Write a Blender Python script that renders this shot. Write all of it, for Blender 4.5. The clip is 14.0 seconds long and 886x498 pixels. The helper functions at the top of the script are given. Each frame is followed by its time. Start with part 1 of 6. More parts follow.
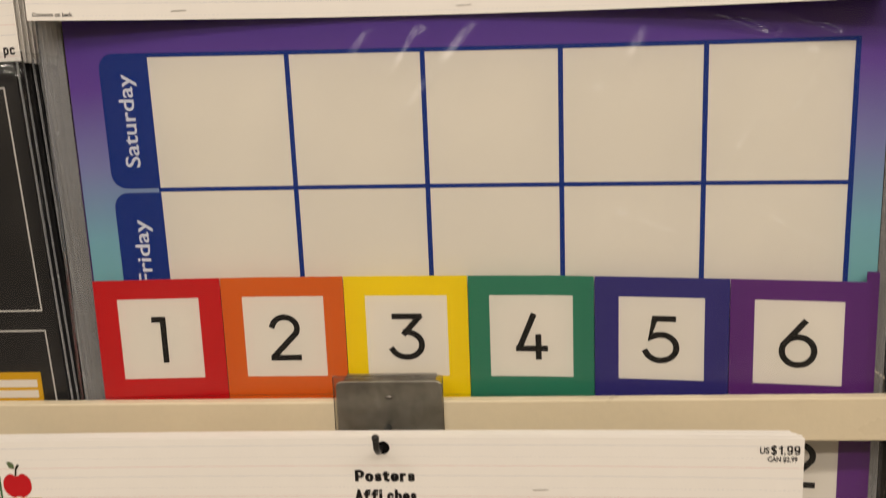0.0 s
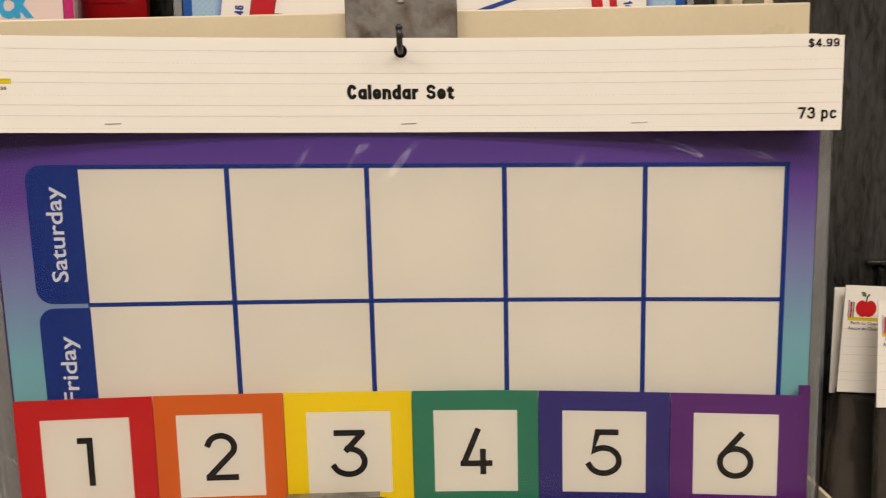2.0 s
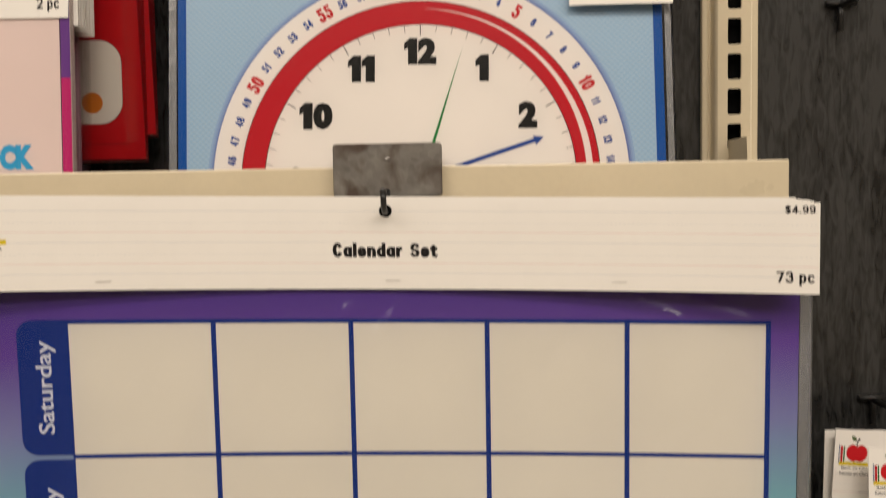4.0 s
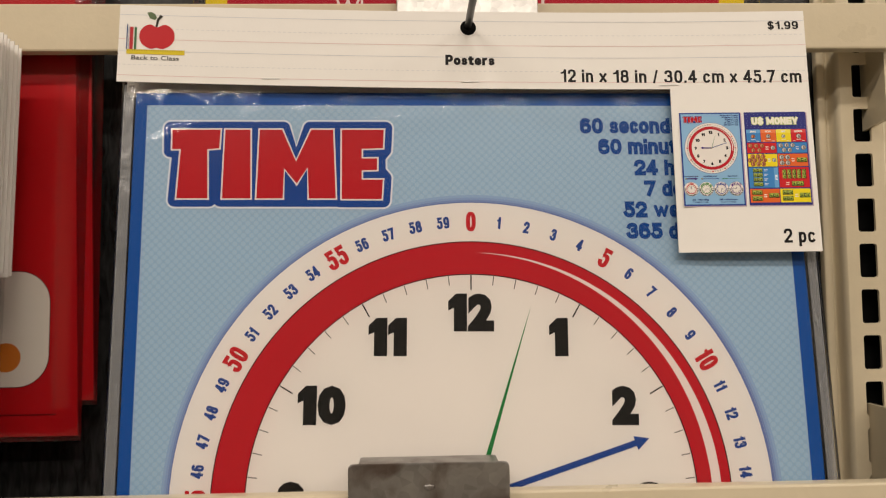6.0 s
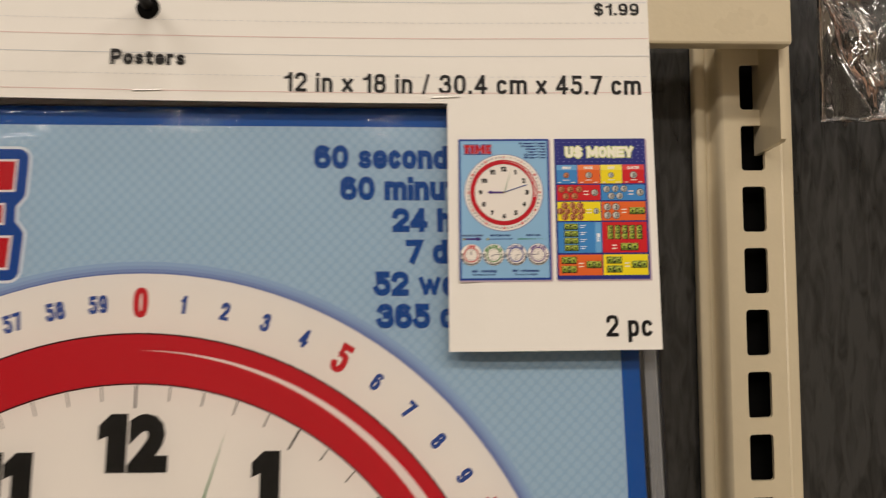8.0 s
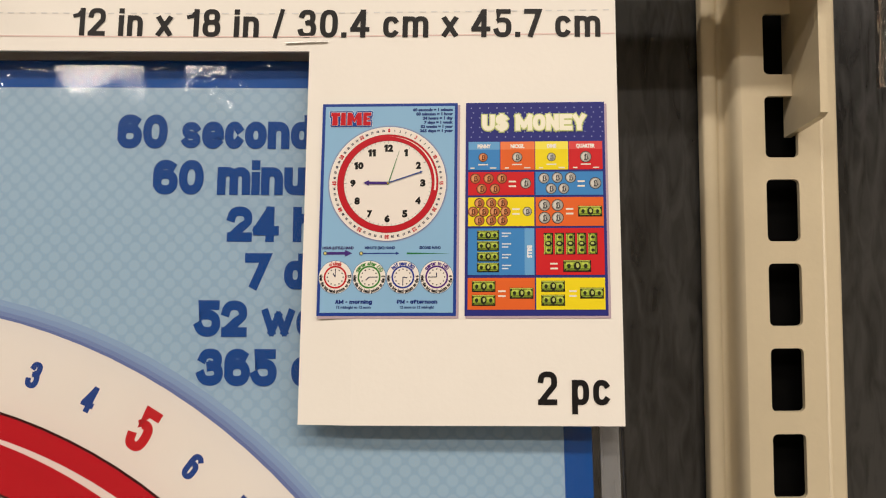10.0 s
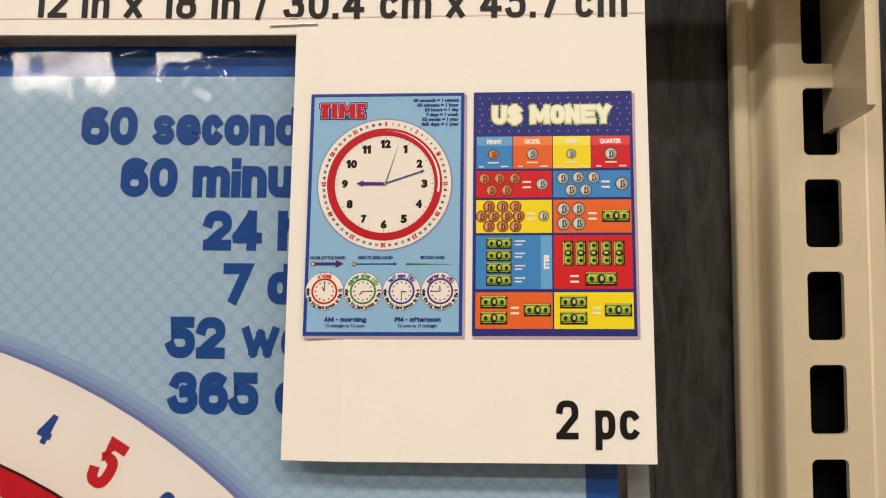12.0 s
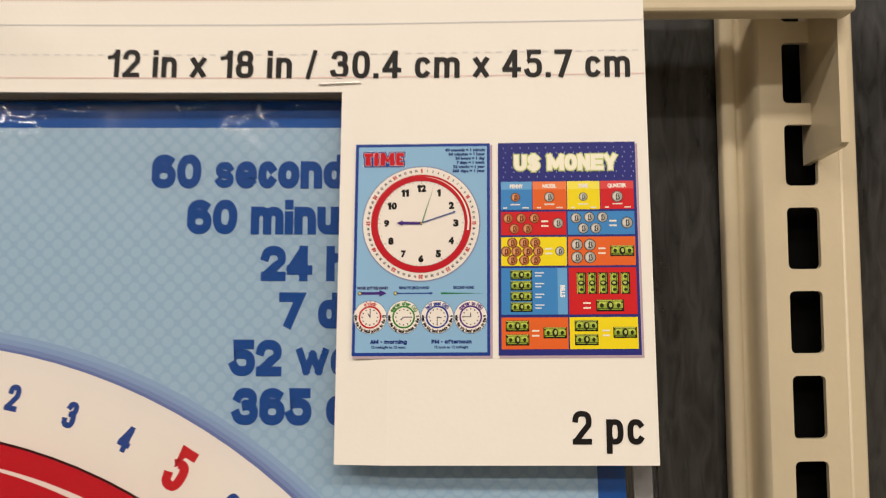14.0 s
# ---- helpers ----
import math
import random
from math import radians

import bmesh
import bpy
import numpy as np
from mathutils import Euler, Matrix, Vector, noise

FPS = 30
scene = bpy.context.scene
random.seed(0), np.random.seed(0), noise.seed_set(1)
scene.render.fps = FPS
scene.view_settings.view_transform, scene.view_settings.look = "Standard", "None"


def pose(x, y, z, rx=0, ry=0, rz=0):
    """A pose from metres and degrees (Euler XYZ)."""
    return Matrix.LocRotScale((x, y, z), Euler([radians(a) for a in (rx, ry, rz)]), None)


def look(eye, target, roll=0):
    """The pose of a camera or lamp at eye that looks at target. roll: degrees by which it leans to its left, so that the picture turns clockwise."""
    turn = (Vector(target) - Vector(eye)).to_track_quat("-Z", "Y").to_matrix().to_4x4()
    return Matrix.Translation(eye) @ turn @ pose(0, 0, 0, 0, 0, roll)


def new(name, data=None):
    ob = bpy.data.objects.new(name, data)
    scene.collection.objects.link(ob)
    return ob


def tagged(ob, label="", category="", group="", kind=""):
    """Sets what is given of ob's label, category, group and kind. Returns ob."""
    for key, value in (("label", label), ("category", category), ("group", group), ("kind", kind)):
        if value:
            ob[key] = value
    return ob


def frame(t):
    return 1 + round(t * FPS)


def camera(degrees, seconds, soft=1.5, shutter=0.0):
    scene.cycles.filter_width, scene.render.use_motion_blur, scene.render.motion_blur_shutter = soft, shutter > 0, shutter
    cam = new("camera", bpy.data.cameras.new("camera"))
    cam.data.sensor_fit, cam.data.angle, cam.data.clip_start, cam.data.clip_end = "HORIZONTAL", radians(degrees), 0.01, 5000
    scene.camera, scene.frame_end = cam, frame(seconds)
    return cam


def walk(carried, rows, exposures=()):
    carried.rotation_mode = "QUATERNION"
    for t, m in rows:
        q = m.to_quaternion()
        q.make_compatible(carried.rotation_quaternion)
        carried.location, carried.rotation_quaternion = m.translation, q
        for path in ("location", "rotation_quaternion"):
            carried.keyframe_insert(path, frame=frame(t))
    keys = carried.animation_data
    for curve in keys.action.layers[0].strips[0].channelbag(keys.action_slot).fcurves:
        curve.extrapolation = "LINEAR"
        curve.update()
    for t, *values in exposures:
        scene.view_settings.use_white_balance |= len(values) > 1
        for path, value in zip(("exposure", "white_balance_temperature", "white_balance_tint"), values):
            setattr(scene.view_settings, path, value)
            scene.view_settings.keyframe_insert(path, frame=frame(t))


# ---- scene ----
cam = camera(59.6, 14.0, soft=1.1, shutter=0.45)
PATH = [
    (0, (0.003, 0.11, 1.18), (-0.162, 2.075, 0.848), -2.2),
    (0.5, (-0.011, 0.123, 1.203), (-0.128, 2.097, 0.904), -1.9),
    (1, (-0.016, 0.128, 1.212), (-0.094, 2.105, 0.918), -1.8),
    (1.5, (-0.015, 0.127, 1.223), (-0.04, 2.108, 0.949), -1.6),
    (2, (-0.006, 0.121, 1.228), (0.019, 2.105, 0.973), -1.4),
    (2.2, (0.0, 0.119, 1.226), (0.037, 2.104, 0.985), -1.4),
    (4.3, (0.018, 0.122, 1.323), (-0.012, 2.12, 1.252), -0.8),
    (4.4, (0.022, 0.135, 1.338), (-0.026, 2.134, 1.288), -0.8),
    (4.5, (0.019, 0.146, 1.344), (-0.019, 2.145, 1.322), -0.7),
    (5, (0.008, 0.198, 1.374), (-0.019, 2.197, 1.439), -1.0),
    (5.5, (-0.009, 0.241, 1.386), (0.007, 2.238, 1.488), -1.0),
    (6, (-0.025, 0.269, 1.391), (0.042, 2.264, 1.512), -0.8),
    (6.5, (-0.027, 0.285, 1.399), (0.082, 2.278, 1.528), -0.8),
    (7, (-0.011, 0.303, 1.404), (0.124, 2.296, 1.512), -1.0),
    (7.5, (0.033, 0.344, 1.418), (0.177, 2.337, 1.5), -0.9),
    (8, (0.076, 0.381, 1.43), (0.207, 2.375, 1.513), -0.8),
    (8.5, (0.101, 0.413, 1.433), (0.201, 2.409, 1.52), -0.6),
    (11, (0.121, 0.469, 1.439), (0.12, 2.467, 1.53), -0.4),
    (11.5, (0.121, 0.475, 1.44), (0.116, 2.473, 1.531), -0.4),
    (12, (0.121, 0.478, 1.439), (0.118, 2.476, 1.529), -0.3),
    (12.5, (0.123, 0.478, 1.44), (0.12, 2.476, 1.529), -0.3),
    (13, (0.122, 0.477, 1.441), (0.121, 2.475, 1.529), -0.4),
    (13.5, (0.119, 0.472, 1.441), (0.123, 2.47, 1.535), -0.5),
    (14, (0.113, 0.457, 1.443), (0.136, 2.454, 1.551), -0.6),
]
walk(cam, [(t, look(eye, target, roll)) for t, eye, target, roll in PATH],
     exposures=[(0.0, 0.10), (2.2, 0.20), (4.3, 0.06), (5.0, -0.03), (5.5, -0.16), (6.5, -0.10), (7.5, -0.25), (8.5, -0.10), (11.0, 0.10), (14.0, 0.10)])

# ---- light: store ceiling fixtures, warm white tubes ----
world = bpy.data.worlds.new("store_air")
scene.world = world
world.use_nodes = True
world.node_tree.nodes["Background"].inputs[0].default_value = (1.0, 0.9, 0.78, 1)
world.node_tree.nodes["Background"].inputs[1].default_value = 0.12
LAMP_POWER = 18.6
LAMP_COLOUR = (1.0, 0.886, 0.775)


def tube_lamp(x, y, z, length, power):
    data = bpy.data.lights.new("ceiling_tube_light", "AREA")
    data.shape, data.size, data.size_y = "RECTANGLE", length, 0.16
    data.energy, data.color = power, LAMP_COLOUR
    ob = new("ceiling_tube_light", data)
    ob.matrix_world = pose(x, y, z)
    return ob


LAMP_X, LAMP_Y = (-1.35, 0.30, 1.95), (-1.70, -0.75)
for lx in LAMP_X:
    for ly in LAMP_Y:
        tube_lamp(lx, ly, 2.93, 1.2, LAMP_POWER)


# ---- materials ----
def srgb(h):
    c = [int(h[i:i + 2], 16) / 255 for i in (0, 2, 4)]
    return tuple(v / 12.92 if v <= 0.04045 else ((v + 0.055) / 1.055) ** 2.4 for v in c)


def nodes_of(name):
    m = bpy.data.materials.new(name)
    m.use_nodes = True
    t = m.node_tree
    return m, t, t.nodes["Principled BSDF"]


def add(t, kind, **inputs):
    n = t.nodes.new(kind)
    for k, v in inputs.items():
        n.inputs[k.replace("_", " ")].default_value = v
    return n


def surface(name, colour, rough=0.5, metal=0.0, vary=0.06, scale=30.0, bump=0.0, bump_scale=400.0, stretch=(1, 1, 1), coat=0.0, fine=0.5, shine=0.5):
    """Colour with two scales of variation, and fine relief."""
    m, t, b = nodes_of(name)
    co = add(t, "ShaderNodeTexCoord")
    mp = add(t, "ShaderNodeMapping")
    mp.inputs["Scale"].default_value = stretch
    t.links.new(co.outputs["Object"], mp.inputs["Vector"])
    n1 = add(t, "ShaderNodeTexNoise", Scale=scale, Detail=4.0)
    n2 = add(t, "ShaderNodeTexNoise", Scale=scale * 11, Detail=3.0)
    for n in (n1, n2):
        t.links.new(mp.outputs[0], n.inputs["Vector"])
    mix = add(t, "ShaderNodeMath")
    mix.operation = "MULTIPLY_ADD"
    t.links.new(n2.outputs[0], mix.inputs[0])
    mix.inputs[1].default_value = fine
    t.links.new(n1.outputs[0], mix.inputs[2])
    ramp = add(t, "ShaderNodeMapRange")
    ramp.inputs["From Min"].default_value, ramp.inputs["From Max"].default_value = 0.4, 1.1
    ramp.inputs["To Min"].default_value, ramp.inputs["To Max"].default_value = 1 - vary, 1 + vary
    t.links.new(mix.outputs[0], ramp.inputs["Value"])
    mul = add(t, "ShaderNodeVectorMath")
    mul.operation = "SCALE"
    mul.inputs[0].default_value = colour
    t.links.new(ramp.outputs[0], mul.inputs["Scale"])
    t.links.new(mul.outputs[0], b.inputs["Base Color"])
    rr = add(t, "ShaderNodeMapRange")
    rr.inputs["To Min"].default_value, rr.inputs["To Max"].default_value = max(0.03, rough - 0.07), min(1, rough + 0.07)
    t.links.new(n1.outputs[0], rr.inputs["Value"])
    t.links.new(rr.outputs[0], b.inputs["Roughness"])
    b.inputs["Metallic"].default_value = metal
    b.inputs["Coat Weight"].default_value = coat
    b.inputs["Specular IOR Level"].default_value = shine
    if bump:
        n3 = add(t, "ShaderNodeTexNoise", Scale=bump_scale, Detail=3.0)
        t.links.new(mp.outputs[0], n3.inputs["Vector"])
        bp = add(t, "ShaderNodeBump", Strength=bump, Distance=0.0006)
        t.links.new(n3.outputs[0], bp.inputs["Height"])
        t.links.new(bp.outputs[0], b.inputs["Normal"])
    return m


INKS = {}


def ink(h):
    """Printed ink on coated paper, by its colour."""
    if h not in INKS:
        INKS[h] = surface("printed_ink", srgb(h), 0.42, vary=0.035, scale=14, fine=0.3, shine=0.2)
    return INKS[h]


CARD = surface("white_card", (0.88, 0.853, 0.80), 0.5, vary=0.025, scale=9, bump=0.06, bump_scale=900)
STEEL_PAINT = surface("beige_painted_steel", srgb("d8cbae"), 0.3, vary=0.05, scale=22, bump=0.10, bump_scale=600)
BLACK_WIRE = surface("black_coated_wire", (0.012, 0.012, 0.012), 0.35, vary=0.2, scale=300)
STAPLE = surface("staple_wire", (0.55, 0.54, 0.52), 0.3, metal=1.0, vary=0.08, scale=300)
BLACKBOARD = surface("black_printed_sheet", (0.018, 0.018, 0.019), 0.4, vary=0.25, scale=26)
# shade inside slots and hang holes, given as a near-black colour
DARK = surface("recess_shade_black", (0.004, 0.004, 0.004), 0.9, vary=0.2, shine=0.1)


def galvanised(name, colour, rough, rust=0.0):
    m, t, b = nodes_of(name)
    co = add(t, "ShaderNodeTexCoord")
    v = add(t, "ShaderNodeTexVoronoi", Scale=260.0)
    n = add(t, "ShaderNodeTexNoise", Scale=90.0, Detail=5.0)
    for k in (v, n):
        t.links.new(co.outputs["Object"], k.inputs["Vector"])
    mx = add(t, "ShaderNodeMath")
    mx.operation = "MULTIPLY_ADD"
    t.links.new(v.outputs["Color"], mx.inputs[0])
    mx.inputs[1].default_value = 0.35
    t.links.new(n.outputs[0], mx.inputs[2])
    r = add(t, "ShaderNodeMapRange")
    r.inputs["From Min"].default_value, r.inputs["From Max"].default_value = 0.35, 0.95
    r.inputs["To Min"].default_value, r.inputs["To Max"].default_value = 0.7, 1.15
    t.links.new(mx.outputs[0], r.inputs["Value"])
    s = add(t, "ShaderNodeVectorMath")
    s.operation = "SCALE"
    s.inputs[0].default_value = colour
    t.links.new(r.outputs[0], s.inputs["Scale"])
    # brown wear in large soft patches
    wear = add(t, "ShaderNodeTexNoise", Scale=42.0, Detail=5.0, Distortion=0.7)
    t.links.new(co.outputs["Object"], wear.inputs["Vector"])
    wr = add(t, "ShaderNodeMapRange")
    wr.inputs["From Min"].default_value, wr.inputs["From Max"].default_value = 0.46, 0.62
    wr.inputs["To Max"].default_value = rust
    t.links.new(wear.outputs[0], wr.inputs["Value"])
    mix = add(t, "ShaderNodeMix")
    mix.data_type = "RGBA"
    mix.inputs["B"].default_value = (0.10, 0.062, 0.045, 1)
    t.links.new(wr.outputs[0], mix.inputs["Factor"])
    t.links.new(s.outputs[0], mix.inputs["A"])
    t.links.new(mix.outputs["Result"], b.inputs["Base Color"])
    b.inputs["Metallic"].default_value, b.inputs["Roughness"].default_value = 0.85, rough
    bp = add(t, "ShaderNodeBump", Strength=0.25, Distance=0.0005)
    t.links.new(mx.outputs[0], bp.inputs["Height"])
    t.links.new(bp.outputs[0], b.inputs["Normal"])
    return m


# paler copy of the zinc: reflected light on the top plate, put into its colour
ZINC_GLARE = galvanised("galvanised_steel_glare", (0.90, 0.89, 0.86), 0.5)
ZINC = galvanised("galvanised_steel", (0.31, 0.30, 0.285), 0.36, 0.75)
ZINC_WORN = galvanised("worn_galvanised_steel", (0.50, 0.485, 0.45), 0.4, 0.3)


def film_material(name, tint, bump, gloss=1.0, scale=38.0, rough=0.07, haze=0.0, stretch=0.45):
    """Clear plastic film: see-through, with glossy crinkles."""
    m, t, b = nodes_of(name)
    t.nodes.remove(b)
    out = t.nodes["Material Output"]
    co = add(t, "ShaderNodeTexCoord")
    mp = add(t, "ShaderNodeMapping")
    mp.inputs["Scale"].default_value = (1.0, 1.0, stretch)
    mp.inputs["Rotation"].default_value = (0, 0.5, 0)
    t.links.new(co.outputs["Object"], mp.inputs[0])
    n = add(t, "ShaderNodeTexNoise", Scale=scale, Detail=3.0, Distortion=0.6)
    t.links.new(mp.outputs[0], n.inputs["Vector"])
    bp = add(t, "ShaderNodeBump", Strength=bump, Distance=0.004)
    t.links.new(n.outputs[0], bp.inputs["Height"])
    clear = add(t, "ShaderNodeBsdfTransparent")
    clear.inputs[0].default_value = (*tint, 1)
    shine = add(t, "ShaderNodeBsdfGlossy", Roughness=rough)
    t.links.new(bp.outputs[0], shine.inputs["Normal"])
    fr = add(t, "ShaderNodeFresnel", IOR=1.5)
    t.links.new(bp.outputs[0], fr.inputs["Normal"])
    g = add(t, "ShaderNodeMath")
    g.operation = "MULTIPLY"
    g.inputs[1].default_value = gloss
    t.links.new(fr.outputs[0], g.inputs[0])
    mix = add(t, "ShaderNodeMixShader")
    t.links.new(g.outputs[0], mix.inputs[0])
    t.links.new(clear.outputs[0], mix.inputs[1])
    t.links.new(shine.outputs[0], mix.inputs[2])
    # a little of the light is scattered in the film itself
    milk = add(t, "ShaderNodeBsdfDiffuse")
    milk.inputs[0].default_value = (0.70, 0.72, 0.75, 1)
    blend = add(t, "ShaderNodeMixShader")
    blend.inputs[0].default_value = haze
    t.links.new(mix.outputs[0], blend.inputs[1])
    t.links.new(milk.outputs[0], blend.inputs[2])
    t.links.new(blend.outputs[0], out.inputs[0])
    return m


FILM = film_material("clear_film", (0.90, 0.897, 0.89), 0.12, 0.8, 38.0, 0.075)
FILM_VEIL = film_material("veiled_film", (0.90, 0.897, 0.888), 0.85, 0.9, 30.0, 0.24, stretch=0.16)
FILM_EDGE = film_material("film_seam", (0.86, 0.85, 0.83), 0.5, 1.6, 90, 0.3, haze=0.16)
COVER = film_material("clear_label_cover", (0.80, 0.79, 0.76), 0.5, 1.4, 60, 0.12)
FILM_SOFT = film_material("slack_film", (0.95, 0.945, 0.93), 0.3, 0.8, 26, 0.12)
FILM_CRINKLED = film_material("crinkled_film", (0.93, 0.92, 0.91), 0.8, 1.5, 55, 0.05)


def sheet_gradient(name, stops, z0, z1):
    """A print that runs through colours from z0 up to z1."""
    m, t, b = nodes_of(name)
    co = add(t, "ShaderNodeNewGeometry")
    sp = add(t, "ShaderNodeSeparateXYZ")
    t.links.new(co.outputs["Position"], sp.inputs[0])
    r = add(t, "ShaderNodeMapRange")
    r.inputs["From Min"].default_value, r.inputs["From Max"].default_value = z0, z1
    t.links.new(sp.outputs["Z"], r.inputs["Value"])
    ramp = add(t, "ShaderNodeValToRGB")
    e = ramp.color_ramp.elements
    while len(e) < len(stops):
        e.new(0.5)
    for k, (p, h) in zip(e, stops):
        k.position, k.color = p, (*srgb(h), 1)
    t.links.new(r.outputs[0], ramp.inputs[0])
    t.links.new(ramp.outputs[0], b.inputs["Base Color"])
    b.inputs["Roughness"].default_value = 0.4
    b.inputs["Specular IOR Level"].default_value = 0.2
    return m


PURPLE_TEAL = sheet_gradient("purple_to_teal_print", [(0.0, "70b2b2"), (0.3, "7aaebd"), (0.55, "7f84b5"), (0.8, "66459b"), (1.0, "533690")], 1.058, 1.240)


def dotted_blue():
    """Light blue print with a diagonal field of paler dots."""
    m, t, b = nodes_of("dotted_blue_print")
    co = add(t, "ShaderNodeTexCoord")
    mp = add(t, "ShaderNodeMapping")
    mp.inputs["Rotation"].default_value = (0, radians(45), 0)
    mp.inputs["Scale"].default_value = (1 / 0.00268,) * 3
    t.links.new(co.outputs["Object"], mp.inputs[0])
    fr = add(t, "ShaderNodeVectorMath")
    fr.operation = "FRACTION"
    t.links.new(mp.outputs[0], fr.inputs[0])
    sb = add(t, "ShaderNodeVectorMath")
    sb.operation = "SUBTRACT"
    sb.inputs[1].default_value = (0.5, 0.5, 0.5)
    t.links.new(fr.outputs[0], sb.inputs[0])
    fl = add(t, "ShaderNodeVectorMath")
    fl.operation = "MULTIPLY"
    fl.inputs[1].default_value = (1, 0, 1)
    t.links.new(sb.outputs[0], fl.inputs[0])
    ln = add(t, "ShaderNodeVectorMath")
    ln.operation = "LENGTH"
    t.links.new(fl.outputs[0], ln.inputs[0])
    r = add(t, "ShaderNodeMapRange")
    r.inputs["From Min"].default_value, r.inputs["From Max"].default_value = 0.36, 0.50
    t.links.new(ln.outputs["Value"], r.inputs["Value"])
    n = add(t, "ShaderNodeTexNoise", Scale=18.0, Detail=3.0)
    t.links.new(co.outputs["Object"], n.inputs["Vector"])
    mx = add(t, "ShaderNodeMix")
    mx.data_type = "RGBA"
    mx.inputs["A"].default_value = (*srgb("a3c0d6"), 1)
    mx.inputs["B"].default_value = (*srgb("97b6d0"), 1)
    t.links.new(r.outputs[0], mx.inputs["Factor"])
    t.links.new(mx.outputs["Result"], b.inputs["Base Color"])
    rr = add(t, "ShaderNodeMapRange")
    rr.inputs["To Min"].default_value, rr.inputs["To Max"].default_value = 0.35, 0.5
    t.links.new(n.outputs[0], rr.inputs["Value"])
    t.links.new(rr.outputs[0], b.inputs["Roughness"])
    return m


DOTTED_BLUE = dotted_blue()


def laminate():
    """Near-black laminate with an upright grain and a one-inch field of shallow round dimples."""
    m, t, b = nodes_of("dark_woodgrain_laminate")
    co = add(t, "ShaderNodeTexCoord")
    mp = add(t, "ShaderNodeMapping")
    mp.inputs["Scale"].default_value = (1.0, 1.0, 0.22)
    t.links.new(co.outputs["Object"], mp.inputs[0])
    g = add(t, "ShaderNodeTexNoise", Scale=260.0, Detail=6.0, Distortion=0.8)
    w = add(t, "ShaderNodeTexNoise", Scale=34.0, Detail=3.0, Distortion=1.2)
    for n in (g, w):
        t.links.new(mp.outputs[0], n.inputs["Vector"])
    mx = add(t, "ShaderNodeMath")
    mx.operation = "MULTIPLY_ADD"
    t.links.new(w.outputs[0], mx.inputs[0])
    mx.inputs[1].default_value = 0.7
    t.links.new(g.outputs[0], mx.inputs[2])
    ramp = add(t, "ShaderNodeValToRGB")
    e = ramp.color_ramp.elements
    e[0].position, e[0].color = 0.6, (0.007, 0.0071, 0.0070, 1)
    e[1].position, e[1].color = 1.2, (0.044, 0.0445, 0.044, 1)
    t.links.new(mx.outputs[0], ramp.inputs[0])
    t.links.new(ramp.outputs[0], b.inputs["Base Color"])
    b.inputs["Roughness"].default_value = 0.24
    sc = add(t, "ShaderNodeVectorMath")
    sc.operation = "SCALE"
    sc.inputs["Scale"].default_value = 1 / 0.0254
    t.links.new(co.outputs["Object"], sc.inputs[0])
    fr = add(t, "ShaderNodeVectorMath")
    fr.operation = "FRACTION"
    t.links.new(sc.outputs[0], fr.inputs[0])
    sb = add(t, "ShaderNodeVectorMath")
    sb.operation = "SUBTRACT"
    sb.inputs[1].default_value = (0.5, 0.5, 0.5)
    t.links.new(fr.outputs[0], sb.inputs[0])
    fl = add(t, "ShaderNodeVectorMath")
    fl.operation = "MULTIPLY"
    fl.inputs[1].default_value = (1, 0, 1)
    t.links.new(sb.outputs[0], fl.inputs[0])
    ln = add(t, "ShaderNodeVectorMath")
    ln.operation = "LENGTH"
    t.links.new(fl.outputs[0], ln.inputs[0])
    r = add(t, "ShaderNodeMapRange")
    r.inputs["From Min"].default_value, r.inputs["From Max"].default_value = 0.060, 0.115
    t.links.new(ln.outputs["Value"], r.inputs["Value"])
    hs = add(t, "ShaderNodeMath")
    hs.operation = "MULTIPLY_ADD"
    t.links.new(g.outputs[0], hs.inputs[0])
    hs.inputs[1].default_value = 0.5
    t.links.new(r.outputs[0], hs.inputs[2])
    bp = add(t, "ShaderNodeBump", Strength=0.17, Distance=0.0006)
    t.links.new(hs.outputs[0], bp.inputs["Height"])
    t.links.new(bp.outputs[0], b.inputs["Normal"])
    return m


LAMINATE = laminate()
FLOOR_MAT = surface("vinyl_floor", (0.42, 0.38, 0.32), 0.35, vary=0.15, scale=4, bump=0.05, bump_scale=200)
CEILING_MAT = surface("ceiling_tile", (0.75, 0.72, 0.66), 0.9, vary=0.06, scale=12, bump=0.3, bump_scale=120)
PLAIN_WALL = surface("store_wall_paint", (0.55, 0.5, 0.42), 0.7, vary=0.05, scale=3)


# ---- building helpers ----
def part(name, bm, material, parent=None, label="", smooth=False):
    """Links a bmesh as one mesh object under a thing or a part. Vertices come in world places and are laid into the thing's own."""
    me = bpy.data.meshes.new(name)
    if parent is not None:
        top = parent
        while top.parent is not None:
            top = top.parent
        bmesh.ops.transform(bm, matrix=top.matrix_basis.inverted(), verts=bm.verts)
    bm.to_mesh(me)
    bm.free()
    for p in me.polygons:
        p.use_smooth = smooth
    me.materials.append(material)
    ob = new(name, me)
    if parent is not None:
        ob.parent = parent
    if label:
        tagged(ob, label)
    if material in (FILM, FILM_VEIL, FILM_EDGE, FILM_CRINKLED, FILM_SOFT, COVER):
        ob.visible_shadow = False
    return ob


def thing(name, at, label, category, group="", kind=""):
    ob = new(name)
    ob.empty_display_size = 0.05
    ob.matrix_basis = Matrix.Translation(at)
    return tagged(ob, label, category, group, kind)


